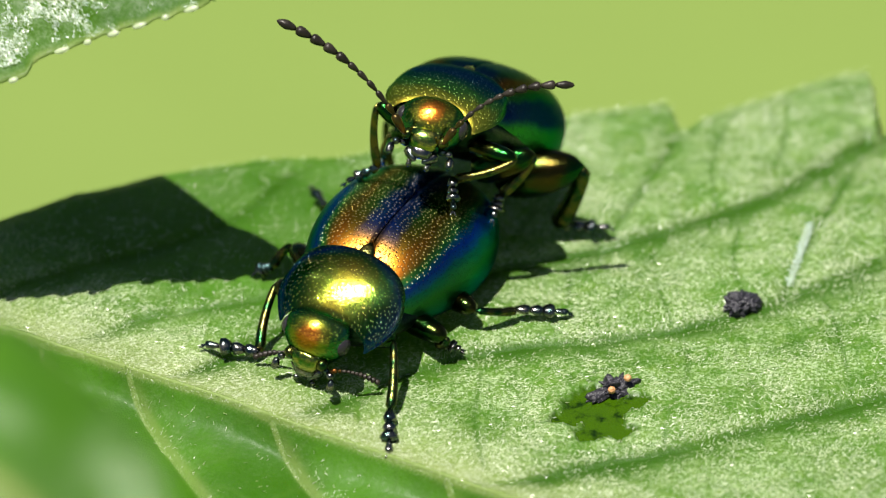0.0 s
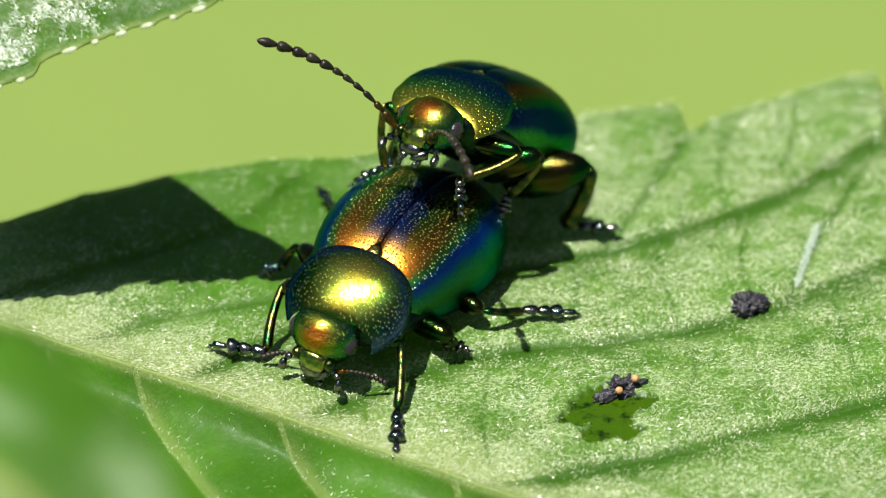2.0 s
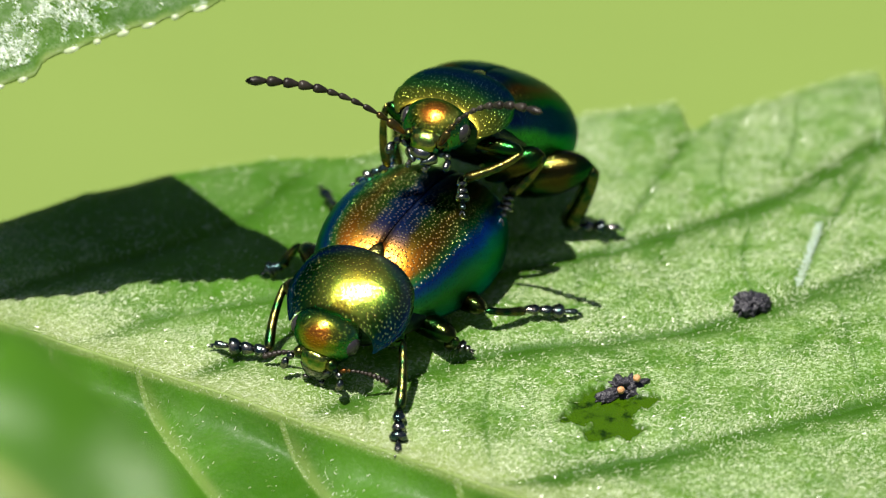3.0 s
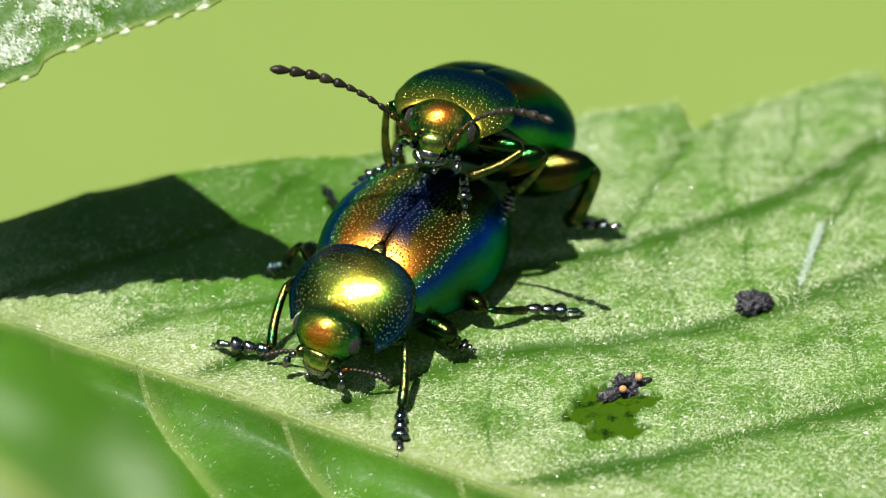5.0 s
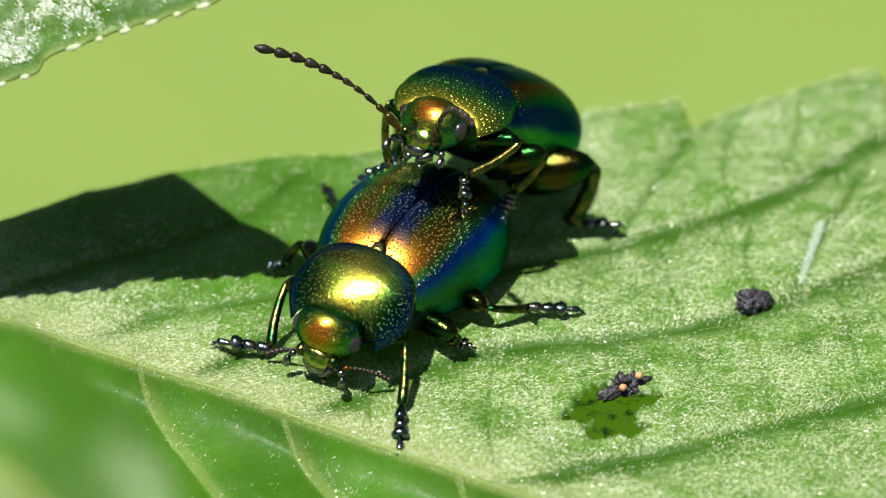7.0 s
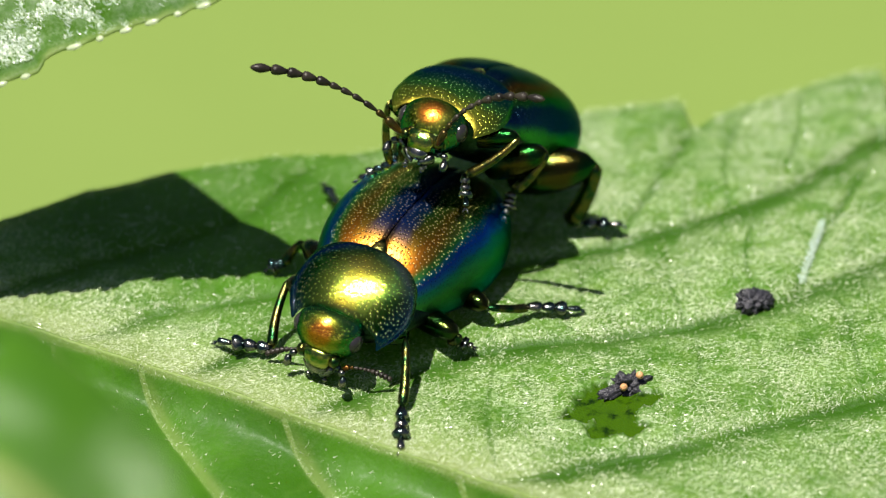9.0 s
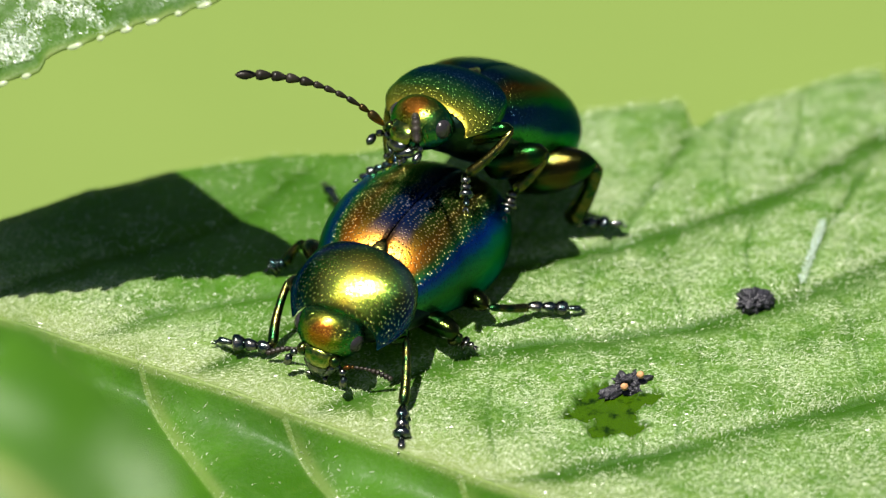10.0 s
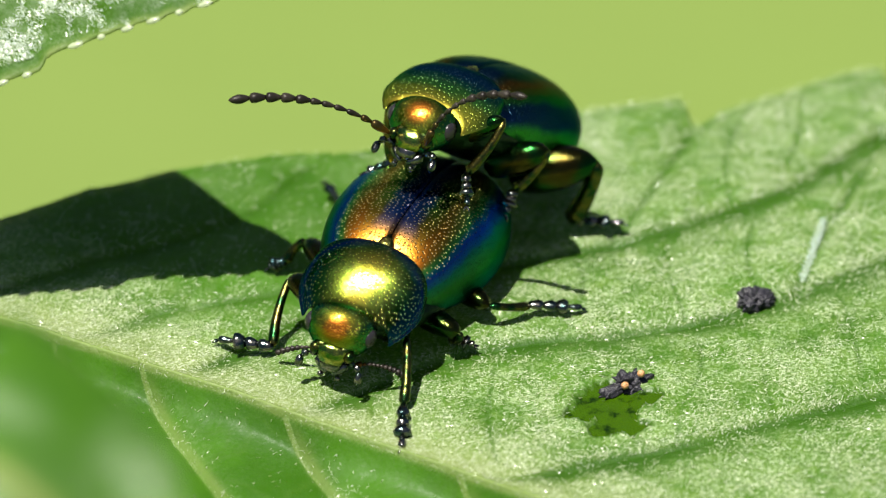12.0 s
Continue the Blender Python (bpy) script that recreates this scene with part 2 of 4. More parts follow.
def tube(points, radii, n=12, flat=1.0, side=(1, 0, 0)):
    """A closed tube of varying radius through points, with rounded ends. flat: width against thickness."""
    pts = [Vector(p) for p in points]
    verts, faces = [], []
    for i, p in enumerate(pts):
        a = (pts[min(i + 1, len(pts) - 1)] - pts[max(i - 1, 0)]).normalized()
        s = Vector(side)
        s = (s - a * s.dot(a))
        s = s.normalized() if s.length > 1e-4 else a.orthogonal().normalized()
        u = a.cross(s)
        for k in range(n):
            w = 2 * math.pi * k / n
            verts.append(p + s * (radii[i] * math.cos(w)) + u * (radii[i] * flat * math.sin(w)))
    for i in range(len(pts) - 1):
        for k in range(n):
            a, b = i * n + k, i * n + (k + 1) % n
            faces.append((a, b, b + n, a + n))
    faces.append(tuple(range(n - 1, -1, -1)))
    faces.append(tuple(len(verts) - n + k for k in range(n)))
    return verts, faces


def spindle(a, b, r0, r1, r2, n=12, steps=9, flat=1.0, side=(1, 0, 0), bow=(0, 0, 0)):
    """A limb from a to b: radius r0 at the root, r1 in the middle, r2 at the end, bowed by a vector."""
    a, b, bow = Vector(a), Vector(b), Vector(bow)
    pts, rad = [], []
    for i in range(steps + 1):
        s = i / steps
        pts.append(a.lerp(b, s) + bow * (4 * s * (1 - s)))
        r = r0 * (1 - s) * (1 - 2 * s) + 4 * r1 * s * (1 - s) + r2 * s * (2 * s - 1)
        cap = min(1, math.sqrt(max(0.02, 1 - (2 * abs(s - 0.5)) ** 10)))
        rad.append(max(0.01, r) * cap)
    return tube(pts, rad, n, flat, side)


def ball(c, r, n=14, m=9, turn=None):
    """An ellipsoid about c with the half axes r."""
    verts, faces = [], []
    turn = turn or Matrix.Identity(3)
    for i in range(m + 1):
        a = math.pi * (0.02 + 0.96 * i / m)
        for k in range(n):
            w = 2 * math.pi * k / n
            verts.append(Vector(c) + turn @ Vector((r[0] * math.sin(a) * math.cos(w), r[1] * math.sin(a) * math.sin(w), r[2] * math.cos(a))))
    for i in range(m):
        for k in range(n):
            a, b = i * n + k, i * n + (k + 1) % n
            faces.append((a, a + n, b + n, b))
    faces.append(tuple(range(n)))
    faces.append(tuple(len(verts) - 1 - k for k in range(n)))
    return verts, faces


def sheet(rows_, cols, fn):
    """A grid surface; fn(i, j) with both from 0 to 1 gives the point and its surface coordinate."""
    verts, uvs, faces = [], [], []
    for i in range(rows_ + 1):
        for j in range(cols + 1):
            p, q = fn(i / rows_, j / cols)
            verts.append(p)
            uvs.append(q)
    for i in range(rows_):
        for j in range(cols):
            a = i * (cols + 1) + j
            faces.append((a, a + 1, a + cols + 2, a + cols + 1))
    return verts, faces, uvs


def arc_coords(verts, cols, middle):
    """Surface coordinates in millimetres: the way across each row from its column `middle`, and the way along y."""
    out = []
    for r in range(0, len(verts), cols + 1):
        row = [Vector(v) for v in verts[r:r + cols + 1]]
        run = [0.0]
        for a, b in zip(row, row[1:]):
            run.append(run[-1] + (b - a).length)
        out += [(q - run[middle], 1.15 * p.y) for q, p in zip(run, row)]
    return out


def thicken(ob, mm, offset=-1.0, rim=True):
    mod = ob.modifiers.new("thickness", "SOLIDIFY")
    mod.thickness, mod.offset, mod.use_rim = mm * MM, offset, rim


# ---- ground far below, out of focus ----
def meadow():
    s = 4000.0
    me = bpy.data.meshes.new("ground")
    me.from_pydata([(-s, -s, -0.3), (s, -s, -0.3), (s, s, -0.3), (-s, s, -0.3)], [], [(0, 1, 2, 3)])
    me.materials.append(M_MEADOW)
    tagged(new("ground", me), "bright yellow-green sunlit meadow far below, blurred", "ground", kind="structure")


meadow()

# ---- the leaf on which the beetles stand: its midrib, veins and margin on the plan, in millimetres ----
RIB = ((-11.5, -0.3), (-9.6, -1.35), (-7.76, -2.26), (-5.9, -3.24), (-3.76, -4.4), (-2.57, -5.14), (-0.62, -6.23), (1.31, -7.35), (4.0, -8.9), (9.0, -11.6))
FAR_VEINS = (((0.5, -6.95), (1.51, -6.72), (2.45, -6.32), (3.57, -5.98), (4.65, -5.6), (5.28, -5.25), (6.16, -4.96), (7.68, -4.29), (11.0, -2.9)),
             ((-2.6, -5.1), (-0.24, -3.3), (1.54, -2.76), (2.82, -2.55), (4.03, -2.28), (4.99, -1.95), (6.03, -1.39), (7.02, -0.73), (9.5, 0.8)),
             ((-4.6, -3.9), (-2.0, -1.6), (0.6, -0.6), (2.5, 0.1), (3.49, 0.46), (4.42, 0.91), (6.15, 1.94), (7.06, 2.88), (7.9, 3.75)),
             ((-6.5, -2.85), (-5.49, -2.14), (-4.8, -1.82), (-3.04, -1.37), (-2.0, -0.8), (-1.0, 0.6)),
             ((-8.6, -1.8), (-7.4, -0.9), (-5.6, -0.1), (-3.6, 0.9), (-2.4, 2.6)))
SIDE_TWIGS = (((7.93, 3.93), (7.65, 2.88), (7.32, 1.94), (6.99, 1.13), (6.35, -0.68), (6.24, -1.2)), ((4.42, 3.51), (3.93, 2.35), (3.38, 1.02), (2.97, 0.3)))
NEAR_VEINS = (((-6.85, -2.75), (-6.65, -3.68), (-6.2, -5.4), (-5.5, -8.0)), ((-5.31, -3.55), (-4.78, -4.73), (-4.32, -5.58), (-3.86, -6.49), (-3.4, -7.4), (-2.4, -9.6)),
              ((-2.8, -5.0), (-2.33, -5.86), (-1.93, -6.59), (-1.49, -7.24), (-0.4, -8.6)), ((0.2, -6.7), (1.2, -8.4), (2.4, -10.0)))
TWIGS = (((5.4, -2.1), (5.5, -2.8), (5.57, -3.41), (5.56, -4.42), (5.7, -5.0)), ((4.45, -2.5), (4.48, -3.83), (4.11, -4.75), (4.0, -5.7)), ((0.9, -3.0), (0.8, -4.3), (0.72, -5.2), (0.9, -6.4)),
         ((6.9, -1.0), (7.1, -2.3), (7.3, -4.2)), ((1.3, 0.0), (1.9, 1.5), (2.1, 3.2)), ((-4.5, -1.7), (-4.2, -0.2), (-3.9, 0.7)), ((5.5, -3.3), (6.2, -2.9), (6.6, -2.6)),
         ((5.1, 1.5), (5.0, 3.0), (5.6, 4.6)), ((2.3, 0.2), (2.5, -1.2), (2.2, -2.5)), ((4.0, 0.8), (3.9, -0.6), (4.2, -2.1)), ((6.0, 2.0), (6.4, 3.4), (6.5, 4.8)), ((2.35, -3.95), (2.75, -3.6), (3.6, -3.3)),
         ((-1.6, -4.0), (-1.2, -4.9), (-1.3, -5.7)), ((5.6, -1.6), (5.3, -0.4), (5.5, 0.9)))
EDGE_X = (-16, -11, -7.9, -6.92, -5.92, -4.92, -3.91, -2.89, -1.26, 0.16, 2.53, 3.25, 3.9, 4.25, 4.38, 4.48, 4.62, 4.95, 5.83, 6.88, 7.5, 7.98, 8.05, 8.09, 8.4, 9.2, 11.0)
EDGE_Y = (-3.0, -0.8, 1.02, 1.6, 2.05, 2.5, 2.77, 3.0, 3.2, 3.6, 4.4, 4.59, 4.75, 4.83, 4.66, 4.0, 3.9, 4.28, 4.86, 5.42, 5.68, 5.84, 5.5, 3.9, 4.05, 4.7, 5.4)


def smooth_line(points, rounds=2):
    """Corner cutting: a soft line through a few plan points."""
    p = np.array(points, float)
    for _ in range(rounds):
        q = np.empty((2 * len(p) - 2, 2))
        q[0::2], q[1::2] = 0.75 * p[:-1] + 0.25 * p[1:], 0.25 * p[:-1] + 0.75 * p[1:]
        p = np.vstack([p[:1], q, p[-1:]])
    return p


def line_distance(points, x, y):
    """Distance of plan points from a line: positive on its far side (to the left of its way), negative on its near side."""
    p = smooth_line(points)
    best, sign = np.full(x.shape, 1e9), np.ones(x.shape)
    for (ax, ay), (bx, by) in zip(p[:-1], p[1:]):
        dx, dy = bx - ax, by - ay
        q = np.clip(((x - ax) * dx + (y - ay) * dy) / (dx * dx + dy * dy), 0, 1)
        d = np.hypot(x - ax - q * dx, y - ay - q * dy)
        nearer = d < best
        best = np.where(nearer, d, best)
        sign = np.where(nearer, np.sign(dx * (y - ay) - dy * (x - ax)), sign)
    return best * np.where(sign == 0, 1, sign)


def grain(x, y, scale, seed):
    """Smooth noise over plan points."""
    flat = [noise.noise(Vector((a * scale, b * scale, seed))) for a, b in zip(x.ravel(), y.ravel())]
    return np.array(flat).reshape(x.shape)


def leaf_field(x, y):
    """Height of the blade and the share of rib, groove, stain and down at plan points."""
    x, y = np.asarray(x, float), np.asarray(y, float)
    t = line_distance(RIB, x, y)
    far = np.clip(t / 0.9, 0, 1)
    z = 0.05 * np.exp(-(t / 0.3) ** 2) + 0.05 * grain(x, y, 0.55, 3.0) + 0.025 * grain(x, y, 2.1, 7.0)
    patch = grain(x, y, 1.0, 11.0)
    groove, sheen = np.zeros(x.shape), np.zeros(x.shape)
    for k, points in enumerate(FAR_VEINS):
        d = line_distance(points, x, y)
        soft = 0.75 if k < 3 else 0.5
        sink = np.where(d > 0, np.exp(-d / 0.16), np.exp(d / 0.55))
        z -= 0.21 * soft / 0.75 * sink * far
        # groove: dark paint reaches further on the shaded near slope of each vein
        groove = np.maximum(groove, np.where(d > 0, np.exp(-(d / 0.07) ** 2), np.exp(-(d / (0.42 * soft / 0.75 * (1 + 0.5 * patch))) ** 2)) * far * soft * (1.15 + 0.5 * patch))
        # sheen: extra down on the sunward groove walls, brightening their edge
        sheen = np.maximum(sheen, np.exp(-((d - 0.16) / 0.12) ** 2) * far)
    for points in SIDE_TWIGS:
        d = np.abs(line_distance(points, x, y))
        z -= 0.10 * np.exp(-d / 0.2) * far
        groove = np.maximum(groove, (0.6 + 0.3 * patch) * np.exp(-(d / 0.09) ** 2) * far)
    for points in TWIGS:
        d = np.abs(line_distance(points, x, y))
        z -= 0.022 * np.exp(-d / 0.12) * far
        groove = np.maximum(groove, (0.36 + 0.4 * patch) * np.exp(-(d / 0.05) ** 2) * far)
    near = np.clip(-t / 0.3, 0, 1)
    z -= np.where(t < 0, 0.42 * (1 - np.exp(t / 0.22)) - 0.10 * t, 0.0)
    # Pale zone beside the rib: dense down, its shine added to the colour
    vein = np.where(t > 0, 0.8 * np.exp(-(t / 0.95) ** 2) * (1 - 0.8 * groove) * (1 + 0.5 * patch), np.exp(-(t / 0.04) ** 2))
    for points in NEAR_VEINS:
        d = line_distance(points, x, y)
        z -= 0.22 * np.where(d > 0, np.exp(-d / 0.22), np.exp(d / 0.5)) * near
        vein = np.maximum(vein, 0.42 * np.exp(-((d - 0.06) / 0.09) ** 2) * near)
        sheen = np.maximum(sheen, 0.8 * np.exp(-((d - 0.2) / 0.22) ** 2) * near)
    r = np.hypot((x - 2.9) / 0.72, (y + 4.7) / 0.86) + 0.75 * grain(x, y, 1.9, 1.0) + 0.3 * grain(x, y, 6.0, 2.0)
    stain = np.clip((1.0 - r) * 5, 0, 1)
    z -= 0.10 * stain
    # Down thinned at the far left in place of shade on the sloping blade
    shaded_down = 1 - 0.82 * np.clip((0.5 - x) / 2.5, 0, 1) * np.clip((t - 1.6) / 1.5, 0, 1)
    down = np.where(t > 0, shaded_down * np.clip(t / 0.1, 0.3, 1), np.maximum(0.03, np.exp(t / 0.025)))
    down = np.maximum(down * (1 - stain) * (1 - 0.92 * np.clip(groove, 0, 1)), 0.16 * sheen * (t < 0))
    return z, np.clip(groove, 0, 1), stain, down, vein, t, sheen


def leaf_z(x, y):
    return float(leaf_field(np.array([x]), np.array([y]))[0][0])


def leaf_blade():
    nx, ny = 620, 380
    x = np.linspace(-11.5, 10.5, nx + 1)
    top = np.interp(x, EDGE_X, EDGE_Y) + np.array([0.05 * noise.noise(Vector((a * 0.9, 0, 5))) + 0.035 * noise.noise(Vector((a * 4, 0, 5))) for a in x])
    share = 1 - (1 - np.linspace(0, 1, ny + 1)) ** 1.25
    low = -12.5
    y = low + (top[None, :] - low) * share[:, None]
    x = np.repeat(x[None, :], ny + 1, 0)
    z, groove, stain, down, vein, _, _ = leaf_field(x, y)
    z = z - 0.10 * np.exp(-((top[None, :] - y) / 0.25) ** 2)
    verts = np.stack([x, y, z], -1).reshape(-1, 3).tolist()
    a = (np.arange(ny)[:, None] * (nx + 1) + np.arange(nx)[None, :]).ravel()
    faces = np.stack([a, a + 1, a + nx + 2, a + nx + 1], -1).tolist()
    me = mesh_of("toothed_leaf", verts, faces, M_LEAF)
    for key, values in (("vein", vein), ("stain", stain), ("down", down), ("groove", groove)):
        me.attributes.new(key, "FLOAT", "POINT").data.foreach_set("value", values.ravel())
    ob = tagged(new("leaf", me), "green downy toothed leaf with pale midrib, lying almost flat", "leaf")
    thicken(ob, 0.12)
    return ob


LEAF = leaf_blade()


def hair_mesh(name, root, along, up, length, width, material):
    """Short down hairs lying along a surface: each a bent ribbon of two faces, turned a little about its length."""
    n = len(root)
    side = np.cross(along, up)
    side /= np.linalg.norm(side, axis=1)[:, None]
    rng = np.random.default_rng(len(root))
    tilt = rng.normal(0, 0.45, n)[:, None]
    side = side * np.cos(tilt) + up * np.sin(tilt)
    verts = np.empty((n, 6, 3))
    for k, (f, h, w) in enumerate(((0.0, 0.010, 1.0), (0.5, 0.10, 0.9), (1.0, 0.06, 0.25))):
        p = root + along * length[:, None] * f + up * (length[:, None] * h + 0.008)
        verts[:, 2 * k], verts[:, 2 * k + 1] = p - side * width[:, None] * w / 2, p + side * width[:, None] * w / 2
    a = 6 * np.arange(n)[:, None]
    faces = np.concatenate([a + np.array([[0, 1, 3, 2]]), a + np.array([[2, 3, 5, 4]])]).tolist()
    return mesh_of(name, verts.reshape(-1, 3).tolist(), faces, material)


def leaf_down():
    """The down on the lit half of the blade: uncountable hairs as one piece, thin in the grooves and in patches."""
    rng = np.random.default_rng(17)
    n = 300000
    x, y = rng.uniform(-9.0, 8.8, n), rng.uniform(-8.4, 5.9, n)
    top = np.interp(x, EDGE_X, EDGE_Y)
    inside = y < top - 0.06
    x, y = x[inside], y[inside]
    z, groove, stain, down, vein, t, sheen = leaf_field(x, y)
    patch = 0.5 + 0.9 * grain(x, y, 0.9, 21.0) + 0.6 * grain(x, y, 2.6, 22.0)
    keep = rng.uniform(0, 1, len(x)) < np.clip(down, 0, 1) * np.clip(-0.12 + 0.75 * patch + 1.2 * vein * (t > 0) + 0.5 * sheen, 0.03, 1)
    x, y, z = x[keep], y[keep], z[keep]
    e = 0.05
    gx, gy = (leaf_field(x + e, y)[0] - z) / e, (leaf_field(x, y + e)[0] - z) / e
    up = np.stack([-gx, -gy, np.ones(len(x))], -1)
    up /= np.linalg.norm(up, axis=1)[:, None]
    w = rng.normal(0.6, 0.9, len(x))
    along = np.stack([np.cos(w), np.sin(w), gx * np.cos(w) + gy * np.sin(w)], -1)
    along /= np.linalg.norm(along, axis=1)[:, None]
    me = hair_mesh("down", np.stack([x, y, z], -1), along, up, rng.uniform(0.035, 0.09, len(x)), rng.uniform(0.007, 0.013, len(x)), M_HAIR)
    tagged(part("down", me, LEAF), "fine pale glossy down on the blade", kind="stuff")


leaf_down()


def leaf_ribs():
    """Ribs that lie on the blade as low rounded strips."""
    def strip(name, points, w0, w1, high, shade):
        plan = smooth_line(points)
        n, cols, tint, plan_xy = len(plan) - 1, 6, [], []
        for i in range(n + 1):
            d = plan[min(i + 1, n)] - plan[max(i - 1, 0)]
            d = d / np.hypot(*d)
            w = w0 + (w1 - w0) * i / n
            for j in range(cols + 1):
                c = 2 * j / cols - 1
                plan_xy.append((plan[i][0] - d[1] * c * w, plan[i][1] + d[0] * c * w, high * (1 - c * c) * (1.1 - i / n) - 0.006))
                tint.append(shade * (1 - 0.5 * abs(c)))
        q = np.array(plan_xy)
        z = leaf_field(q[:, 0], q[:, 1])[0] + q[:, 2]
        faces = [(i * (cols + 1) + j, i * (cols + 1) + j + 1, (i + 1) * (cols + 1) + j + 1, (i + 1) * (cols + 1) + j) for i in range(n) for j in range(cols)]
        me = mesh_of(name, np.column_stack([q[:, :2], z]).tolist(), [f[::-1] for f in faces], M_LEAF)
        me.attributes.new("vein", "FLOAT", "POINT").data.foreach_set("value", tint)
        me.attributes.new("down", "FLOAT", "POINT").data.foreach_set("value", [0.4] * len(q))
        part(name, me, LEAF)
    strip("midrib", RIB, 0.07, 0.05, 0.03, 0.7)
    for points in NEAR_VEINS:
        strip("side_vein", points, 0.045, 0.02, 0.02, 0.45)


leaf_ribs()


# ---- the leaf that reaches in above and throws the broad shadow ----
def upper_leaf():
    tip, low, top = Vector((-3.66, -2.04, 6.53)), Vector((-7.02, -2.10, 5.30)), Vector((-6.44, 0.53, 7.70))
    ex = (low - tip).normalized()
    up = (top - tip) - ex * (top - tip).dot(ex)
    a_top, b_top = (top - tip).dot(ex), up.length
    ey = up.normalized()
    ez = ex.cross(ey)
    ez = ez if ez.z > 0 else -ez
    vein = []

    def at(i, j):
        a = 12.0 * j
        lo = 0.10 - 0.07 * (a * 2.1 % 1.0) ** 1.5 + 0.04 * noise.noise(Vector((a * 5, 0, 2))) - 0.25 * max(0.0, min(1.0, (a - 3.3) / 0.25))
        hi = b_top * min(1.0, (a / a_top) ** 0.9) + 0.10 * math.sin(a * 3.4) * min(1, a) + max(0, a - a_top) * 2.2 + 0.03
        b = lo + (hi - lo) * i
        z = 0.1 * noise.noise(Vector((a * 0.8, b * 0.8, 9))) + 0.10 * math.exp(-(b - lo) / 0.2) + 0.05 * noise.noise(Vector((a * 3, b * 3, 4)))
        # Margin paled through the vein mask, its bright edge put into the colour
        vein.append((0.3 + 0.6 * (a * 2.1 % 1.0)) * math.exp(-((b - lo - 0.02) / 0.09) ** 2))
        p = tip + ex * a + ey * b + ez * z
        return tuple(p), (a, b)

    verts, faces, uvs = sheet(70, 220, at)
    me = mesh_of("upper_leaf", verts, [f[::-1] for f in faces], M_LEAF_TOP, uvs)
    me.attributes.new("down", "FLOAT", "POINT").data.foreach_set("value", [0.2] * len(verts))
    me.attributes.new("vein", "FLOAT", "POINT").data.foreach_set("value", vein)
    ob = tagged(new("leaf", me), "sunlit green leaf with a pale toothed margin, hanging above", "leaf")
    thicken(ob, 0.035)
    rng = np.random.default_rng(5)
    n = 70000
    a, b = rng.uniform(0.3, 6.2, n), rng.uniform(0.08, 2.6, n)
    keep = rng.uniform(0, 1, n) < 0.20 + 0.8 * grain(a, b, 1.3, 31.0) + 0.5 * grain(a, b, 4.0, 32.0)
    a, b = a[keep], b[keep]
    keep = b < b_top * (a / a_top) ** 0.9 + np.maximum(0, a - a_top) * 2.2 - 0.05
    a, b = a[keep], b[keep]
    lie = rng.normal(0.9, 0.5, len(a))
    h = np.array([0.1 * noise.noise(Vector((p * 0.8, q * 0.8, 9))) + 0.05 * noise.noise(Vector((p * 3, q * 3, 4))) for p, q in zip(a, b)])
    root = np.array(tip) + np.outer(a, ex) + np.outer(b, ey) + np.outer(h + 0.10 * np.exp(-b / 0.2), ez)
    along = np.outer(np.cos(lie), ex) + np.outer(np.sin(lie), ey)
    me = hair_mesh("down", root, along, np.repeat(np.array([ez]), len(a), 0), rng.uniform(0.04, 0.085, len(a)), rng.uniform(0.006, 0.011, len(a)), M_HAIR_COOL)
    tagged(part("down", me, ob), "fine pale glossy down on the blade", kind="stuff")
    # White beads added for the highlights on the margin's teeth
    for k in (1, 2, 3, 4, 5, 6, 8, 9, 10, 11, 12):
        at_tip = tip + ex * (k / 2.1 - 0.05) + ey * (0.05 - (0.25 if k > 7 else 0.0)) + ez * 0.12
        turn = Matrix((ex, ey, ez)).transposed()
        v, f = ball(at_tip, (0.11 + 0.04 * math.sin(2.3 * k), 0.055, 0.04), 10, 6, turn)
        part("leaf_tooth", mesh_of("leaf_tooth", v, f, M_TOOTH), ob, "tooth of the margin with its white highlight painted on")
    for a0 in (4.4, 6.6):
        pts = [tip + ex * (a0 + 0.9 * q) + ey * (0.1 + 2.6 * q) + ez * (0.0 + 0.02 * math.sin(9 * q)) for q in [i / 12 for i in range(13)]]
        v, f = tube(pts, [0.05 + 0.03 * i / 12 for i in range(13)], 8, 0.6, ex)
        vm = mesh_of("side_vein", v, f, M_LEAF_TOP)
        vm.attributes.new("vein", "FLOAT", "POINT").data.foreach_set("value", [0.6] * len(v))
        part("side_vein", vm, ob)


upper_leaf()


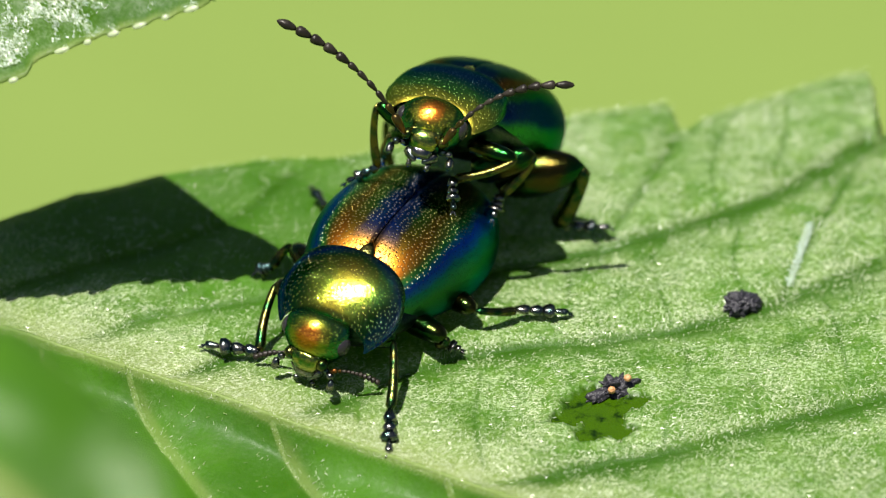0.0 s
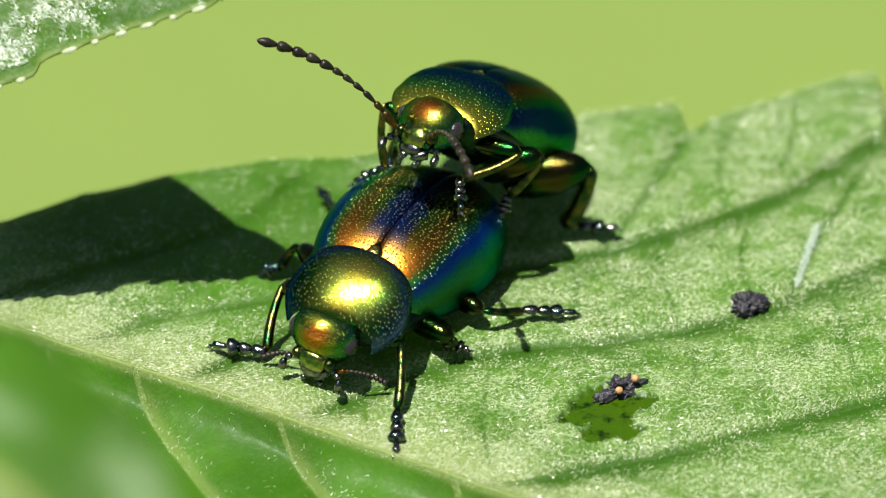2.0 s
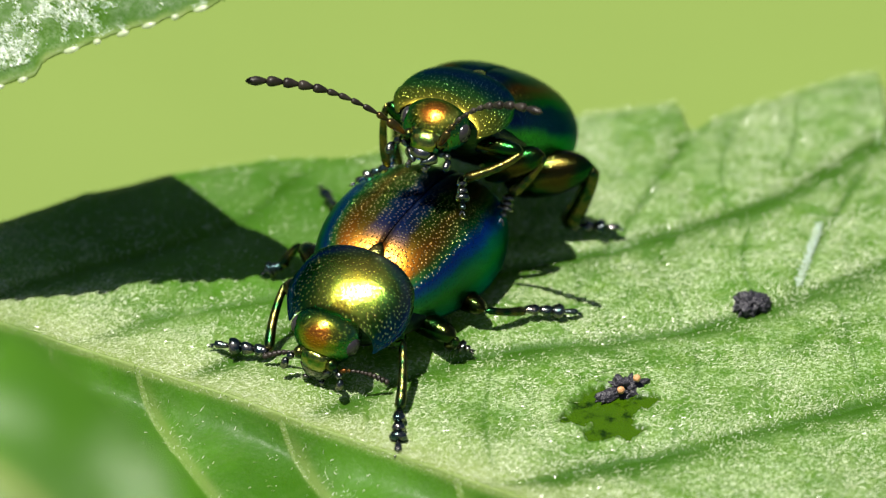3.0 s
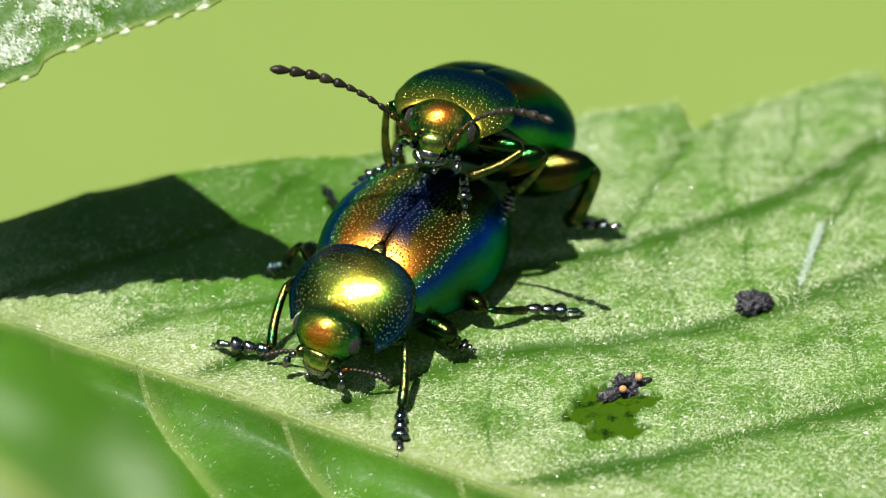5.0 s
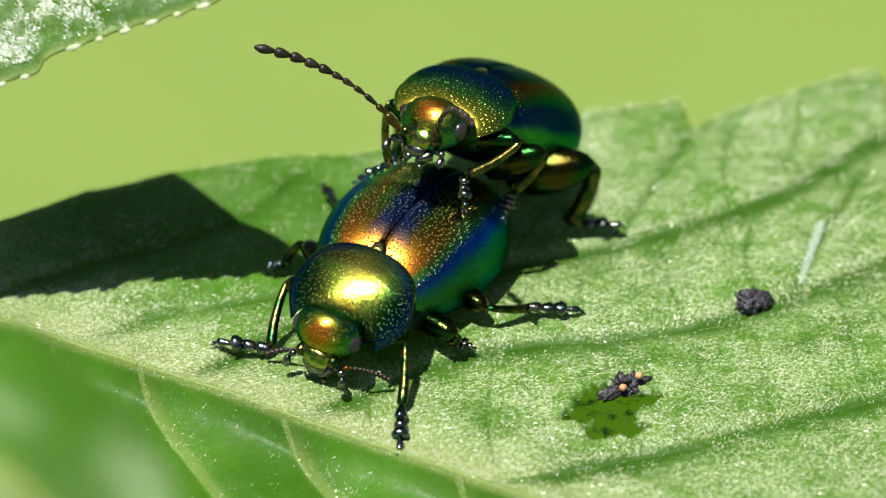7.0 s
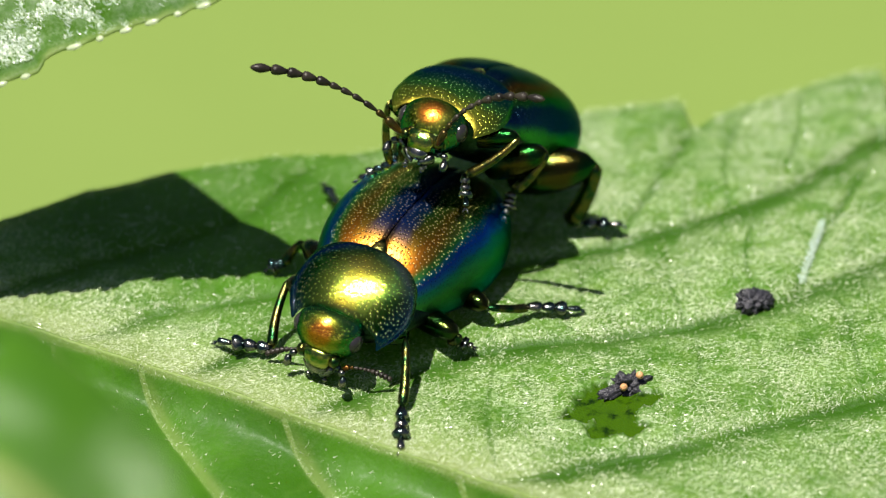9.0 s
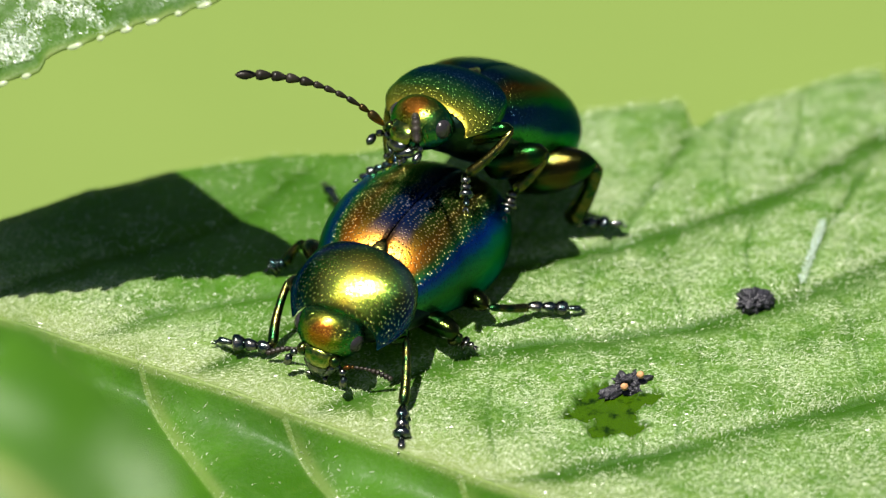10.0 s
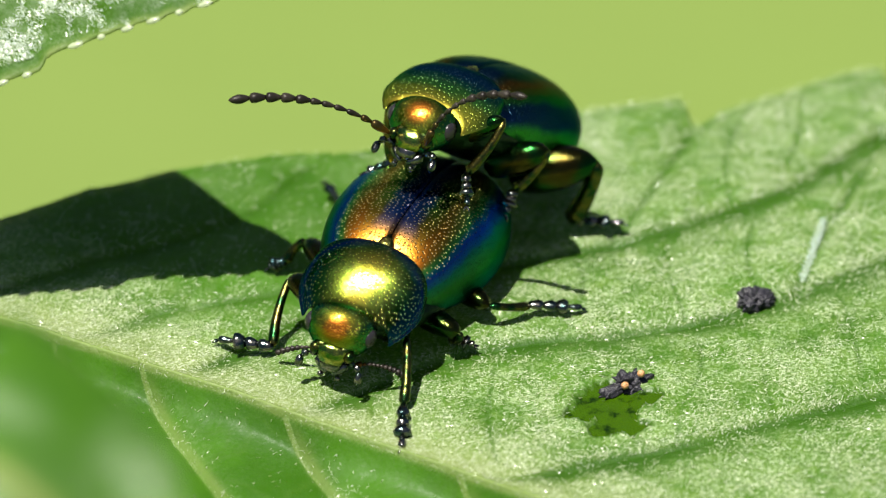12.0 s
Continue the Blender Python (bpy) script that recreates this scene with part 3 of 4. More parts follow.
# ---- a leaf close to the lens, out of focus ----
def front_leaf():
    up = Vector((0, math.sin(radians(ELEV)), math.cos(radians(ELEV))))
    near = Vector((0, -math.cos(radians(ELEV)), math.sin(radians(ELEV))))
    c = Vector((-6.3, 0, 0)) - up * 3.5 + near * 30.0
    ex, ey = Vector((0.86, -0.35, -0.36)).normalized(), Vector((0.3, 0.86, 0.2)).normalized()
    ez = ex.cross(ey).normalized()
    vein = []

    def at(i, j):
        a, b = 4.4 * j, 2 * i - 1
        w = 3.2 * (1 - (a / 4.4) ** 2.2) + 0.04
        a2 = a - 1.0 * (1 - j)
        z = 0.35 * math.sin(a * 1.6 + 0.5) * (1 - abs(b)) - 0.5 * b * b
        vein.append(math.exp(-(b * w / 0.2) ** 2))
        p = c + ex * a2 + ey * (b * w) + ez * z
        return tuple(p), (a, b)

    verts, faces, uvs = sheet(40, 60, at)
    me = mesh_of("front_leaf", verts, faces, M_LEAF_FRONT, uvs)
    # Here the down mask paints pale patches for the leaf's soft whitish highlights
    me.attributes.new("down", "FLOAT", "POINT").data.foreach_set("value", [max(0.0, min(1.0, 0.2 + 1.2 * noise.noise(Vector(p) * 0.6))) for p in verts])
    me.attributes.new("vein", "FLOAT", "POINT").data.foreach_set("value", vein)
    ob = tagged(new("leaf", me), "shiny green leaf close to the lens, badly blurred", "leaf")
    thicken(ob, 0.15)
    pts = [c + ex * (4.2 * q - 1.0 * (1 - q)) + ez * (0.35 * math.sin(6.7 * q + 0.5) + 0.03) for q in [i / 16 for i in range(17)]]
    v, f = tube(pts, [0.14 - 0.1 * i / 16 for i in range(17)], 8, 0.6, ey)
    vm = mesh_of("midrib", v, f, M_LEAF_FRONT)
    vm.attributes.new("vein", "FLOAT", "POINT").data.foreach_set("value", [1.0] * len(v))
    part("midrib", vm, ob)


front_leaf()


# ---- the beetles: forward +y, right +x, origin at the root of the wing cases ----
def elytron(side, material, size):
    def at(i, j):
        s, a = i ** 1.25, radians(108) * j
        if s < 0.46:
            w = 0.94 + 0.60 * (1 - ((0.46 - s) / 0.46) ** 2)
        else:
            w = 1.54 * math.sqrt(max(0.0, 1 - ((s - 0.46) / 0.54) ** 2.3))
        if s < 0.40:
            h = 0.635 + 0.215 * (1 - ((0.40 - s) / 0.40) ** 2.0)
        else:
            h = -0.28 + 1.13 * math.sqrt(max(0.0, 1 - ((s - 0.40) / 0.605) ** 2.3))
        rim = -0.26 - 0.06 * math.sin(math.pi * s)
        x = w * max(0.0, math.sin(a)) ** 0.88
        c = math.cos(a)
        z = rim + (h - rim) * (abs(c) ** 0.84) * (1 if c > 0 else -0.5)
        z -= 0.03 * math.exp(-(x / 0.04) ** 2)
        y = -4.0 * s
        k = max(0.0, 1 - s / 0.21)
        z -= 0.31 * k * k * max(0, c)
        x *= 1 - 0.12 * max(0.0, 1 - s / 0.10) ** 2 * math.sin(a) ** 2
        y += 0.10 * math.sin(a) * (1 - s) ** 3
        z += 0.03 * math.exp(-((j - 0.52) / 0.09) ** 2 - ((s - 0.08) / 0.05) ** 2)
        z += 0.025 * math.exp(-((j - 0.86) / 0.02) ** 2)
        return (side * (x + 0.012) * size, y * size, z * size), (3.0 * j, 4.05 * s)

    v, f, uv = sheet(70, 44, at)
    if side < 0:
        f = [q[::-1] for q in f]
    return mesh_of("elytron", v, [q[::-1] for q in f], material, uv, pits=arc_coords(v, 44, 0))


def pronotum(material, size, front_gleam=False):
    def at(i, j):
        q, a = i, radians(95) * (2 * j - 1)
        c = max(0.0, math.cos(a))
        w = 1.045 - 0.238 * q + 0.16 * math.sin(math.pi * q)
        h = 0.70 - 0.68 * q ** 1.7
        rim = 0.185 - 0.584 * q
        x = w * math.copysign(abs(math.sin(a)) ** 0.92, a)
        z = rim + (h - rim) * c ** 0.9
        y = (-0.096 + 0.427 * (1 - c)) * (1 - q) + (1.083 + 0.173 * (1 - c)) * q
        lip = max(0.0, 1 - q / 0.04) ** 2 + 0.6 * max(0.0, 1 - (1 - q) / 0.04) ** 2
        z -= 0.07 * lip * c
        edge = math.exp(-((abs(2 * j - 1) - 0.95) / 0.018) ** 2)
        x += math.copysign(0.03 * edge, x)
        z += 0.02 * edge
        p = (x * size, y * size, z * size)
        # Bands run from the gold painted highlight in front to blue behind
        if front_gleam:
            flank = max(0.0, min(1.0, (abs(2 * j - 1) - 0.42) / 0.3))
            return p, (3.0 * (0.42 * (1 - q) * (1 - 0.6 * flank) + 0.03 * flank), 1.5 * q + 2.2 * j)
        return p, (3.0 * abs(2 * j - 1) * 0.55 * (1 - 0.4 * q) + 3.4 * max(0, 0.3 - q), 1.5 * q + 2.2 * j)

    v, f, uv = sheet(36, 84, at)
    return mesh_of("pronotum", v, f, material, uv, pits=arc_coords(v, 84, 42))


HEAD_RINGS = [(0.0, 0.46, 0.36, 0.0), (0.08, 0.58, 0.45, 0.0), (0.2, 0.66, 0.51, 0.01), (0.36, 0.69, 0.53, 0.02), (0.52, 0.66, 0.50, 0.02), (0.66, 0.59, 0.44, 0.01), (0.76, 0.50, 0.37, 0.0),
              (0.82, 0.44, 0.29, -0.02), (0.88, 0.40, 0.24, -0.05), (1.0, 0.30, 0.16, -0.08), (1.05, 0.1, 0.05, -0.1)]


def head_mesh():
    """The head capsule along +y, top +z, from the neck to the upper lip."""
    n, verts, faces, uvs = 28, [], [], []
    for y, rx, rz, dz in HEAD_RINGS:
        for k in range(n):
            a = 2 * math.pi * k / n
            p = (rx * math.cos(a), y, dz + rz * math.sin(a))
            verts.append(p)
            top = max(0.0, math.sin(a))
            d = math.hypot(p[0], (y - 0.45) * 1.15) if top > 0 else 1.2
            uvs.append((3.0 * d * 0.42, 2.0 * y + 0.6 * p[0]))
    for i in range(len(HEAD_RINGS) - 1):
        for k in range(n):
            a, b = i * n + k, i * n + (k + 1) % n
            faces.append((b, a, a + n, b + n))
    faces.append(tuple(range(n)))
    faces.append(tuple(len(verts) - 1 - k for k in range(n)))
    return mesh_of("head", verts, faces, M_HEAD, uvs, pits=[(v[0], v[1]) for v in verts])


def belly():
    rings = [((0, 1.0, -0.15), 0.7), ((0, 0.4, -0.35), 1.0), ((0, -0.8, -0.42), 1.3), ((0, -2.2, -0.42), 1.42), ((0, -3.3, -0.35), 1.0), ((0, -3.85, -0.25), 0.35)]
    v, f = tube([r[0] for r in rings], [r[1] for r in rings], 24, 0.36)
    return mesh_of("abdomen", v, f, M_BELLY)


ANT_LEN = 2.95


def antenna_pieces(chord, bow):
    """Eleven beads along +y with a gentle bow in z; each a (verts, faces)."""
    lens = [0.36, 0.20, 0.27, 0.22, 0.22, 0.20, 0.24, 0.24, 0.24, 0.25, 0.31]
    wide = [0.085, 0.062, 0.055, 0.055, 0.058, 0.062, 0.085, 0.092, 0.096, 0.098, 0.09]
    out, y = [], 0.0
    k, stout = chord / sum(lens), max(0.62, min(1.0, chord / ANT_LEN))
    for length, r in zip(lens, wide):
        a, b = y, y + length * k
        z = [bow * 4 * (q / chord) * (1 - q / chord) for q in (a, b)]
        pa, pb = Vector((0, a, z[0])), Vector((0, b, z[1]))
        pts = [pa.lerp(pb, q) for q in (0.0, 0.12, 0.3, 0.5, 0.72, 0.88, 0.98)]
        last = length == lens[-1]
        rad = [r * stout * q for q in ((0.4, 0.62, 0.85, 1.0, 0.8, 0.5, 0.12) if last else (0.4, 0.55, 0.74, 0.92, 1.0, 0.86, 0.4))]
        out.append(tube(pts, rad, 10))
        y = b
    return out


def make_antenna(beetle, chord, bow):
    pieces = antenna_pieces(chord, bow)
    v, f = pieces[0]
    root = part("antenna", mesh_of("antenna_scape", v, f, M_SCAPE), beetle)
    for k, (v, f) in enumerate(pieces[1:]):
        part("antenna_segment", mesh_of("antenna_segment", v, f, M_SCAPE if k < 1 else M_ANTENNA), root)
    return root


def make_palp(head, side, inner):
    x = side * (0.16 if inner else 0.30)
    r = 0.05 if inner else 0.065
    p = [Vector((x, 0.98, -0.1)), Vector((x * 1.55, 1.0, 0.02)), Vector((x * 2.0, 1.1, 0.02)), Vector((x * 2.05, 1.36, -0.08))]
    if inner:
        p = [Vector((x, 1.0, -0.2)), Vector((x * 1.2, 1.16, -0.26)), Vector((x * 1.2, 1.28, -0.24)), Vector((x, 1.38, -0.22))]
    v, f = joined(*[spindle(p[i], p[i + 1], r * 0.6, r * (1 + 0.15 * i), r * 0.75, 8, 6) for i in range(3)])
    part("palp", mesh_of("palp", v, f, M_TARSUS), head, "short jointed black-green palp")


def make_leg(beetle, b0, coxa, knee, ankle, toe, thick=1.25, bow=0.08, shin=0.98):
    """coxa in the beetle's space, the rest in the world."""
    inv = b0.inverted()
    stout = thick
    thick = min(thick, 1.2)
    shin = min(shin, stout) if stout < 1.2 else shin

    def loc(p):
        return (inv @ (Vector(p) * MM)) / MM
    k, a, t = loc(knee), loc(ankle), loc(toe)
    c = Vector(coxa)
    v, f = spindle(c, k, 0.13 * stout, 0.20 * stout, 0.11 * thick, 14, 12, 0.9)
    femur = part("leg", mesh_of("femur", v, f, M_FEMUR), beetle)
    bend = (k + a) / 2 - c
    bend = bend.normalized() * bow if bend.length > 0 else Vector((0, 0, bow))
    v, f = spindle(k, a, 0.075 * shin, 0.085 * shin, 0.11 * shin, 12, 12, 0.85, bow=bend)
    part("tibia", mesh_of("tibia", v, f, M_LEG), femur)
    pieces = []
    run = t - a
    cuts, wide = [0.0, 0.27, 0.5, 0.72, 1.0], [0.10, 0.105, 0.14, 0.06]
    for i in range(4):
        pa, pb = a + run * cuts[i], a + run * cuts[i + 1]
        lift = Vector((0, 0, 0.03))
        pieces.append(tube([pa + lift, pa.lerp(pb, 0.25) + lift, pa.lerp(pb, 0.7) + lift, pa.lerp(pb, 0.93) + lift, pb + lift * 0.6],
                           [wide[i] * q * thick for q in (0.45, 0.72, 1.0, 0.9, 0.35)], 10, 0.75))
    n = run.normalized().cross(Vector((0, 0, 1))).normalized()
    for s in (-1, 1):
        pieces.append(spindle(t, t + run.normalized() * 0.11 + n * (0.06 * s) - Vector((0, 0, 0.03)), 0.03, 0.022, 0.006, 6, 4))
    v, f = joined(*pieces)
    part("tarsus", mesh_of("tarsus", v, f, M_TARSUS), femur)
    return femur


HEAD_SIZE = 0.9


def make_beetle(label, b0, head_pose, legs, wing, shield, feelers, size=1.0):
    bt = tagged(new("beetle"), label, "beetle", "mating leaf beetles")
    bt.matrix_basis = b0
    for side in (-1, 1):
        thicken(part("elytron", elytron(side, wing, size), bt, "pitted metallic wing case, blue, copper and green bands"), 0.05, -1.0)
    v, f = tube([(0, -0.05, 0.52), (0, -0.16, 0.60), (0, -0.28, 0.665), (0, -0.4, 0.70)], [0.15, 0.15, 0.10, 0.02], 12, 0.2)
    part("scutellum", mesh_of("scutellum", v, f, M_LEG), bt)
    thicken(part("pronotum", pronotum(shield, size, size < 1), bt, "pitted metallic gold-green neck shield"), 0.025, -1.0, False)
    part("abdomen", belly(), bt, "dark green-black underside")
    v, f = ball((0, 0.40, -0.30), (0.86, 0.72, 0.54), 24, 14)
    part("prothorax", mesh_of("prothorax", v, f, M_BELLY), bt, "dark green-black underside of the fore body")
    v, f = ball((0, -0.75, -0.45), (1.2, 1.0, 0.52), 24, 14)
    part("breastplate", mesh_of("breastplate", v, f, M_BELLY), bt, "dark green-black breastplate")
    head = part("head", head_mesh(), bt, "metallic green head with a copper brow", m=head_pose)
    head.scale = (HEAD_SIZE,) * 3
    for s in (-1, 1):
        v, f = ball((s * 0.58, 0.42, 0.08), (0.15, 0.20, 0.21))
        part("eye", mesh_of("eye", v, f, M_EYE), head, "dark grey oval compound eye")
        v, f = joined(ball((s * 0.35, 0.90, 0.14), (0.12, 0.13, 0.12), 10, 7), ball((s * 0.22, 0.80, 0.24), (0.12, 0.06, 0.05), 10, 7))
        part("antenna_socket", mesh_of("antenna_socket", v, f, M_LEG), head)
        make_palp(head, s, False)
        make_palp(head, s, True)
        v, f = spindle((s * 0.3, 1.0, -0.14), (s * 0.06, 1.3, -0.14), 0.11, 0.1, 0.03, 10, 8)
        part("mandible", mesh_of("mandible", v, f, M_TARSUS), head)
    v, f = tube([(0, 0.76, 0.2), (0, 0.84, 0.24), (0, 0.98, 0.16), (0, 1.08, 0.05), (0, 1.1, -0.02)], [0.24, 0.29, 0.29, 0.24, 0.14], 20, 0.36)
    part("clypeus", mesh_of("clypeus", v, f, M_CLYPEUS), head, "shiny gold-green face plate above the mouth")
    v, f = tube([(0, 1.04, 0.04), (0, 1.12, 0.02), (0, 1.2, -0.05), (0, 1.24, -0.1)], [0.19, 0.22, 0.19, 0.08], 16, 0.4)
    part("upper_lip", mesh_of("upper_lip", v, f, M_TARSUS), head)
    ants = [make_antenna(bt, *f) for f in feelers]
    feet = [make_leg(bt, b0, *l) for l in legs]
    return bt, head, ants, feet


def head_at(yaw=0.0, pitch=-50.0, roll=0.0, lift=0.0, aside=0.0, ahead=0.0):
    return pose(aside * MM, (0.95 + ahead) * MM, (lift - 0.13) * MM, 0, 0, yaw) @ pose(0, 0, 0, pitch, roll, 0)


LOWER_B = pose(-1.296 * MM, -2.661 * MM, 1.119 * MM, 0, 0, 154.0) @ pose(0, 0, 0, 3.6, 0, 0) @ pose(0, 0, 0, 0, -7.0, 0)


def mounted(dx=0.0, dy=0.0, dz=0.0, yaw=0.0, pitch=0.0, roll=0.0):
    """The mounted beetle's pose: its rear is lifted little, its fore body rests on the other's back."""
    return pose((0.341 + dx) * MM, (0.282 + dy) * MM, (2.834 + dz) * MM, 0, 0, 158.5 + yaw) @ pose(0, 0, 0, 33.8 + pitch, 0, 0) @ pose(0, 0, 0, 0, roll - 2.6, 0)


UPPER_B = mounted(0.041, 0.0, 0.0, 0.8, 0.3, -1.4)

LOWER_LEGS = [
    ((0.5, 0.55, -0.45), (-2.69, -2.22, 0.9), (-2.99, -3.26, 0.1), (-3.95, -3.0, 0.08)),
    ((-0.5, 0.55, -0.45), (-0.66, -3.82, 0.8), (-0.72, -5.0, 0.12), (-0.74, -6.1, 0.03)),
    ((0.6, -0.5, -0.6), (-2.45, -0.75, 0.65), (-2.8, -0.85, 0.2), (-3.1, -0.8, 0.08)),
    ((-0.6, -0.5, -0.6), (0.25, -3.3, 0.45), (0.1, -3.0, 0.1), (0.5, -3.1, 0.05)),
    ((0.6, -1.7, -0.6), (-1.7, 0.6, 0.5), (-1.87, 0.85, 0.3), (-2.15, 1.8, 0.1), 0.9),
    ((-0.6, -1.7, -0.6), (0.76, -2.54, 0.5), (1.46, -2.15, 0.22), (2.4, -2.04, 0.08)),
]
UPPER_LEGS = [
    ((0.5, 0.6, -0.5), (-0.95, 0.02, 3.14), (-0.93, -0.27, 1.95), (-1.5, -0.2, 1.6), 0.85),
    ((-0.5, 0.6, -0.5), (1.42, -1.0, 2.86), (0.36, -1.2, 2.36), (0.38, -2.02, 2.26), 0.95),
    ((0.6, -0.4, -0.6), (-0.7, 0.9, 1.9), (-0.85, 0.8, 1.4), (-1.1, 0.6, 1.1), 0.9),
    ((-0.5, -0.4, -1.0), (1.83, -0.36, 2.3), (1.2, -0.48, 1.5), (1.08, -0.74, 1.2), 1.5),
    ((0.6, -1.5, -0.6), (-0.8, 2.4, 1.2), (-0.7, 2.2, 0.2), (-1.1, 2.3, 0.1), 0.9),
    ((-0.6, -1.4, -1.05), (2.71, 0.33, 1.58), (2.22, 0.48, 0.17), (3.17, 0.5, 0.12), 2.2, 0.06, 1.9),
]
LOWER, LOWER_HEAD, LOWER_ANTS, LOWER_FEET = make_beetle("metallic green and copper leaf beetle crouching on the leaf", LOWER_B, head_at(), LOWER_LEGS, M_ELYTRON, M_PRONOTUM, ((1.12, 0.10), (0.9, 0.08)))
UPPER, UPPER_HEAD, UPPER_ANTS, UPPER_FEET = make_beetle("dark metallic green leaf beetle mounted on another's back", UPPER_B, head_at(), UPPER_LEGS, M_ELYTRON_DARK, M_PRONOTUM_DARK, ((3.08, 0.32), (2.55, 0.42)), 0.95)


# ---- droppings, eggs and a lit stretch of vein on the leaf ----
def lump(c, r, seed):
    v, f = ball(c, r, 14, 9)
    out = []
    for p in v:
        d = p - Vector(c)
        out.append(Vector(c) + d * (1 + 0.5 * noise.noise(p * 6 + Vector((seed, 0, 0)))))
    return out, f


def on_leaf(x, y, up=0.0):
    return (x, y, leaf_z(x, y) + up)


def crumb(x, y, r, turn, seed, label):
    """One crumbled, knobbly dropping."""
    c = Vector(on_leaf(x, y, r[2] * 0.4))
    v, f = ball((0, 0, 0), r, 64, 40)
    rot = Matrix.Rotation(radians(turn), 3, 'Z')
    out = []
    for p in v:
        q = p * 4.2
        k = 1 + 0.8 * noise.noise(q * 1.1 + Vector((seed, 0, 0))) + 0.45 * noise.noise(q * 3.1 + Vector((0, seed, 0))) + 0.3 * noise.noise(q * 8 + Vector((0, 0, seed)))
        out.append(c + rot @ (p * k))
    tagged(new("dropping", mesh_of("dropping", out, f, M_CRUMB)), label, "dropping")


crumb(5.43, -1.6, (0.32, 0.2, 0.16), 14, 5.7, "dark crumbled dropping lying on the green leaf")
crumb(3.2, -4.12, (0.42, 0.18, 0.16), 34, 2.4, "dark dry dropping at the damaged leaf spot")
for ex_, ey_ in ((3.12, -4.36), (3.4, -4.17)):
    v_, f_ = ball(on_leaf(ex_, ey_, 0.2), (0.07, 0.065, 0.07))
    tagged(new("egg", mesh_of("egg", v_, f_, M_EGG)), "tiny pale orange egg on the dark dropping", "egg", "eggs")


def streak():
    """A band of pale hairs added for the shine on a lit stretch of small vein."""
    rng = np.random.default_rng(8)
    q, c = rng.uniform(0, 1, 900), rng.normal(0, 0.022, 900)
    x, y = 6.31 + 0.45 * q + c, -0.95 + 1.8 * q - 0.3 * c
    z = leaf_field(x, y)[0] + rng.uniform(0.0, 0.05, 900)
    w = rng.normal(1.3, 0.5, 900)
    along = np.stack([np.cos(w), np.sin(w), 0.1 * np.ones(900)], -1)
    up = np.repeat(np.array([[0.0, -0.25, 0.97]]), 900, 0)
    me = hair_mesh("lit_vein_streak", np.stack([x, y, z], -1), along, up, rng.uniform(0.05, 0.11, 900), rng.uniform(0.010, 0.02, 900), M_VEIN_SHINE)
    tagged(new("lit_vein_streak", me), "pale bluish streak of hairs for the lit stretch of a small vein", "plant down")


streak()


def antenna_pose(body, base, az, el, roll=0.0):
    """A feeler rooted at base (in the beetle's space) that points by compass and height in the world, given in its beetle's space."""
    root = body @ (Vector(base) * MM)
    m = Matrix.Translation(root) @ pose(0, 0, 0, 0, 0, az) @ pose(0, 0, 0, el, roll, 0)
    return body.inverted() @ m


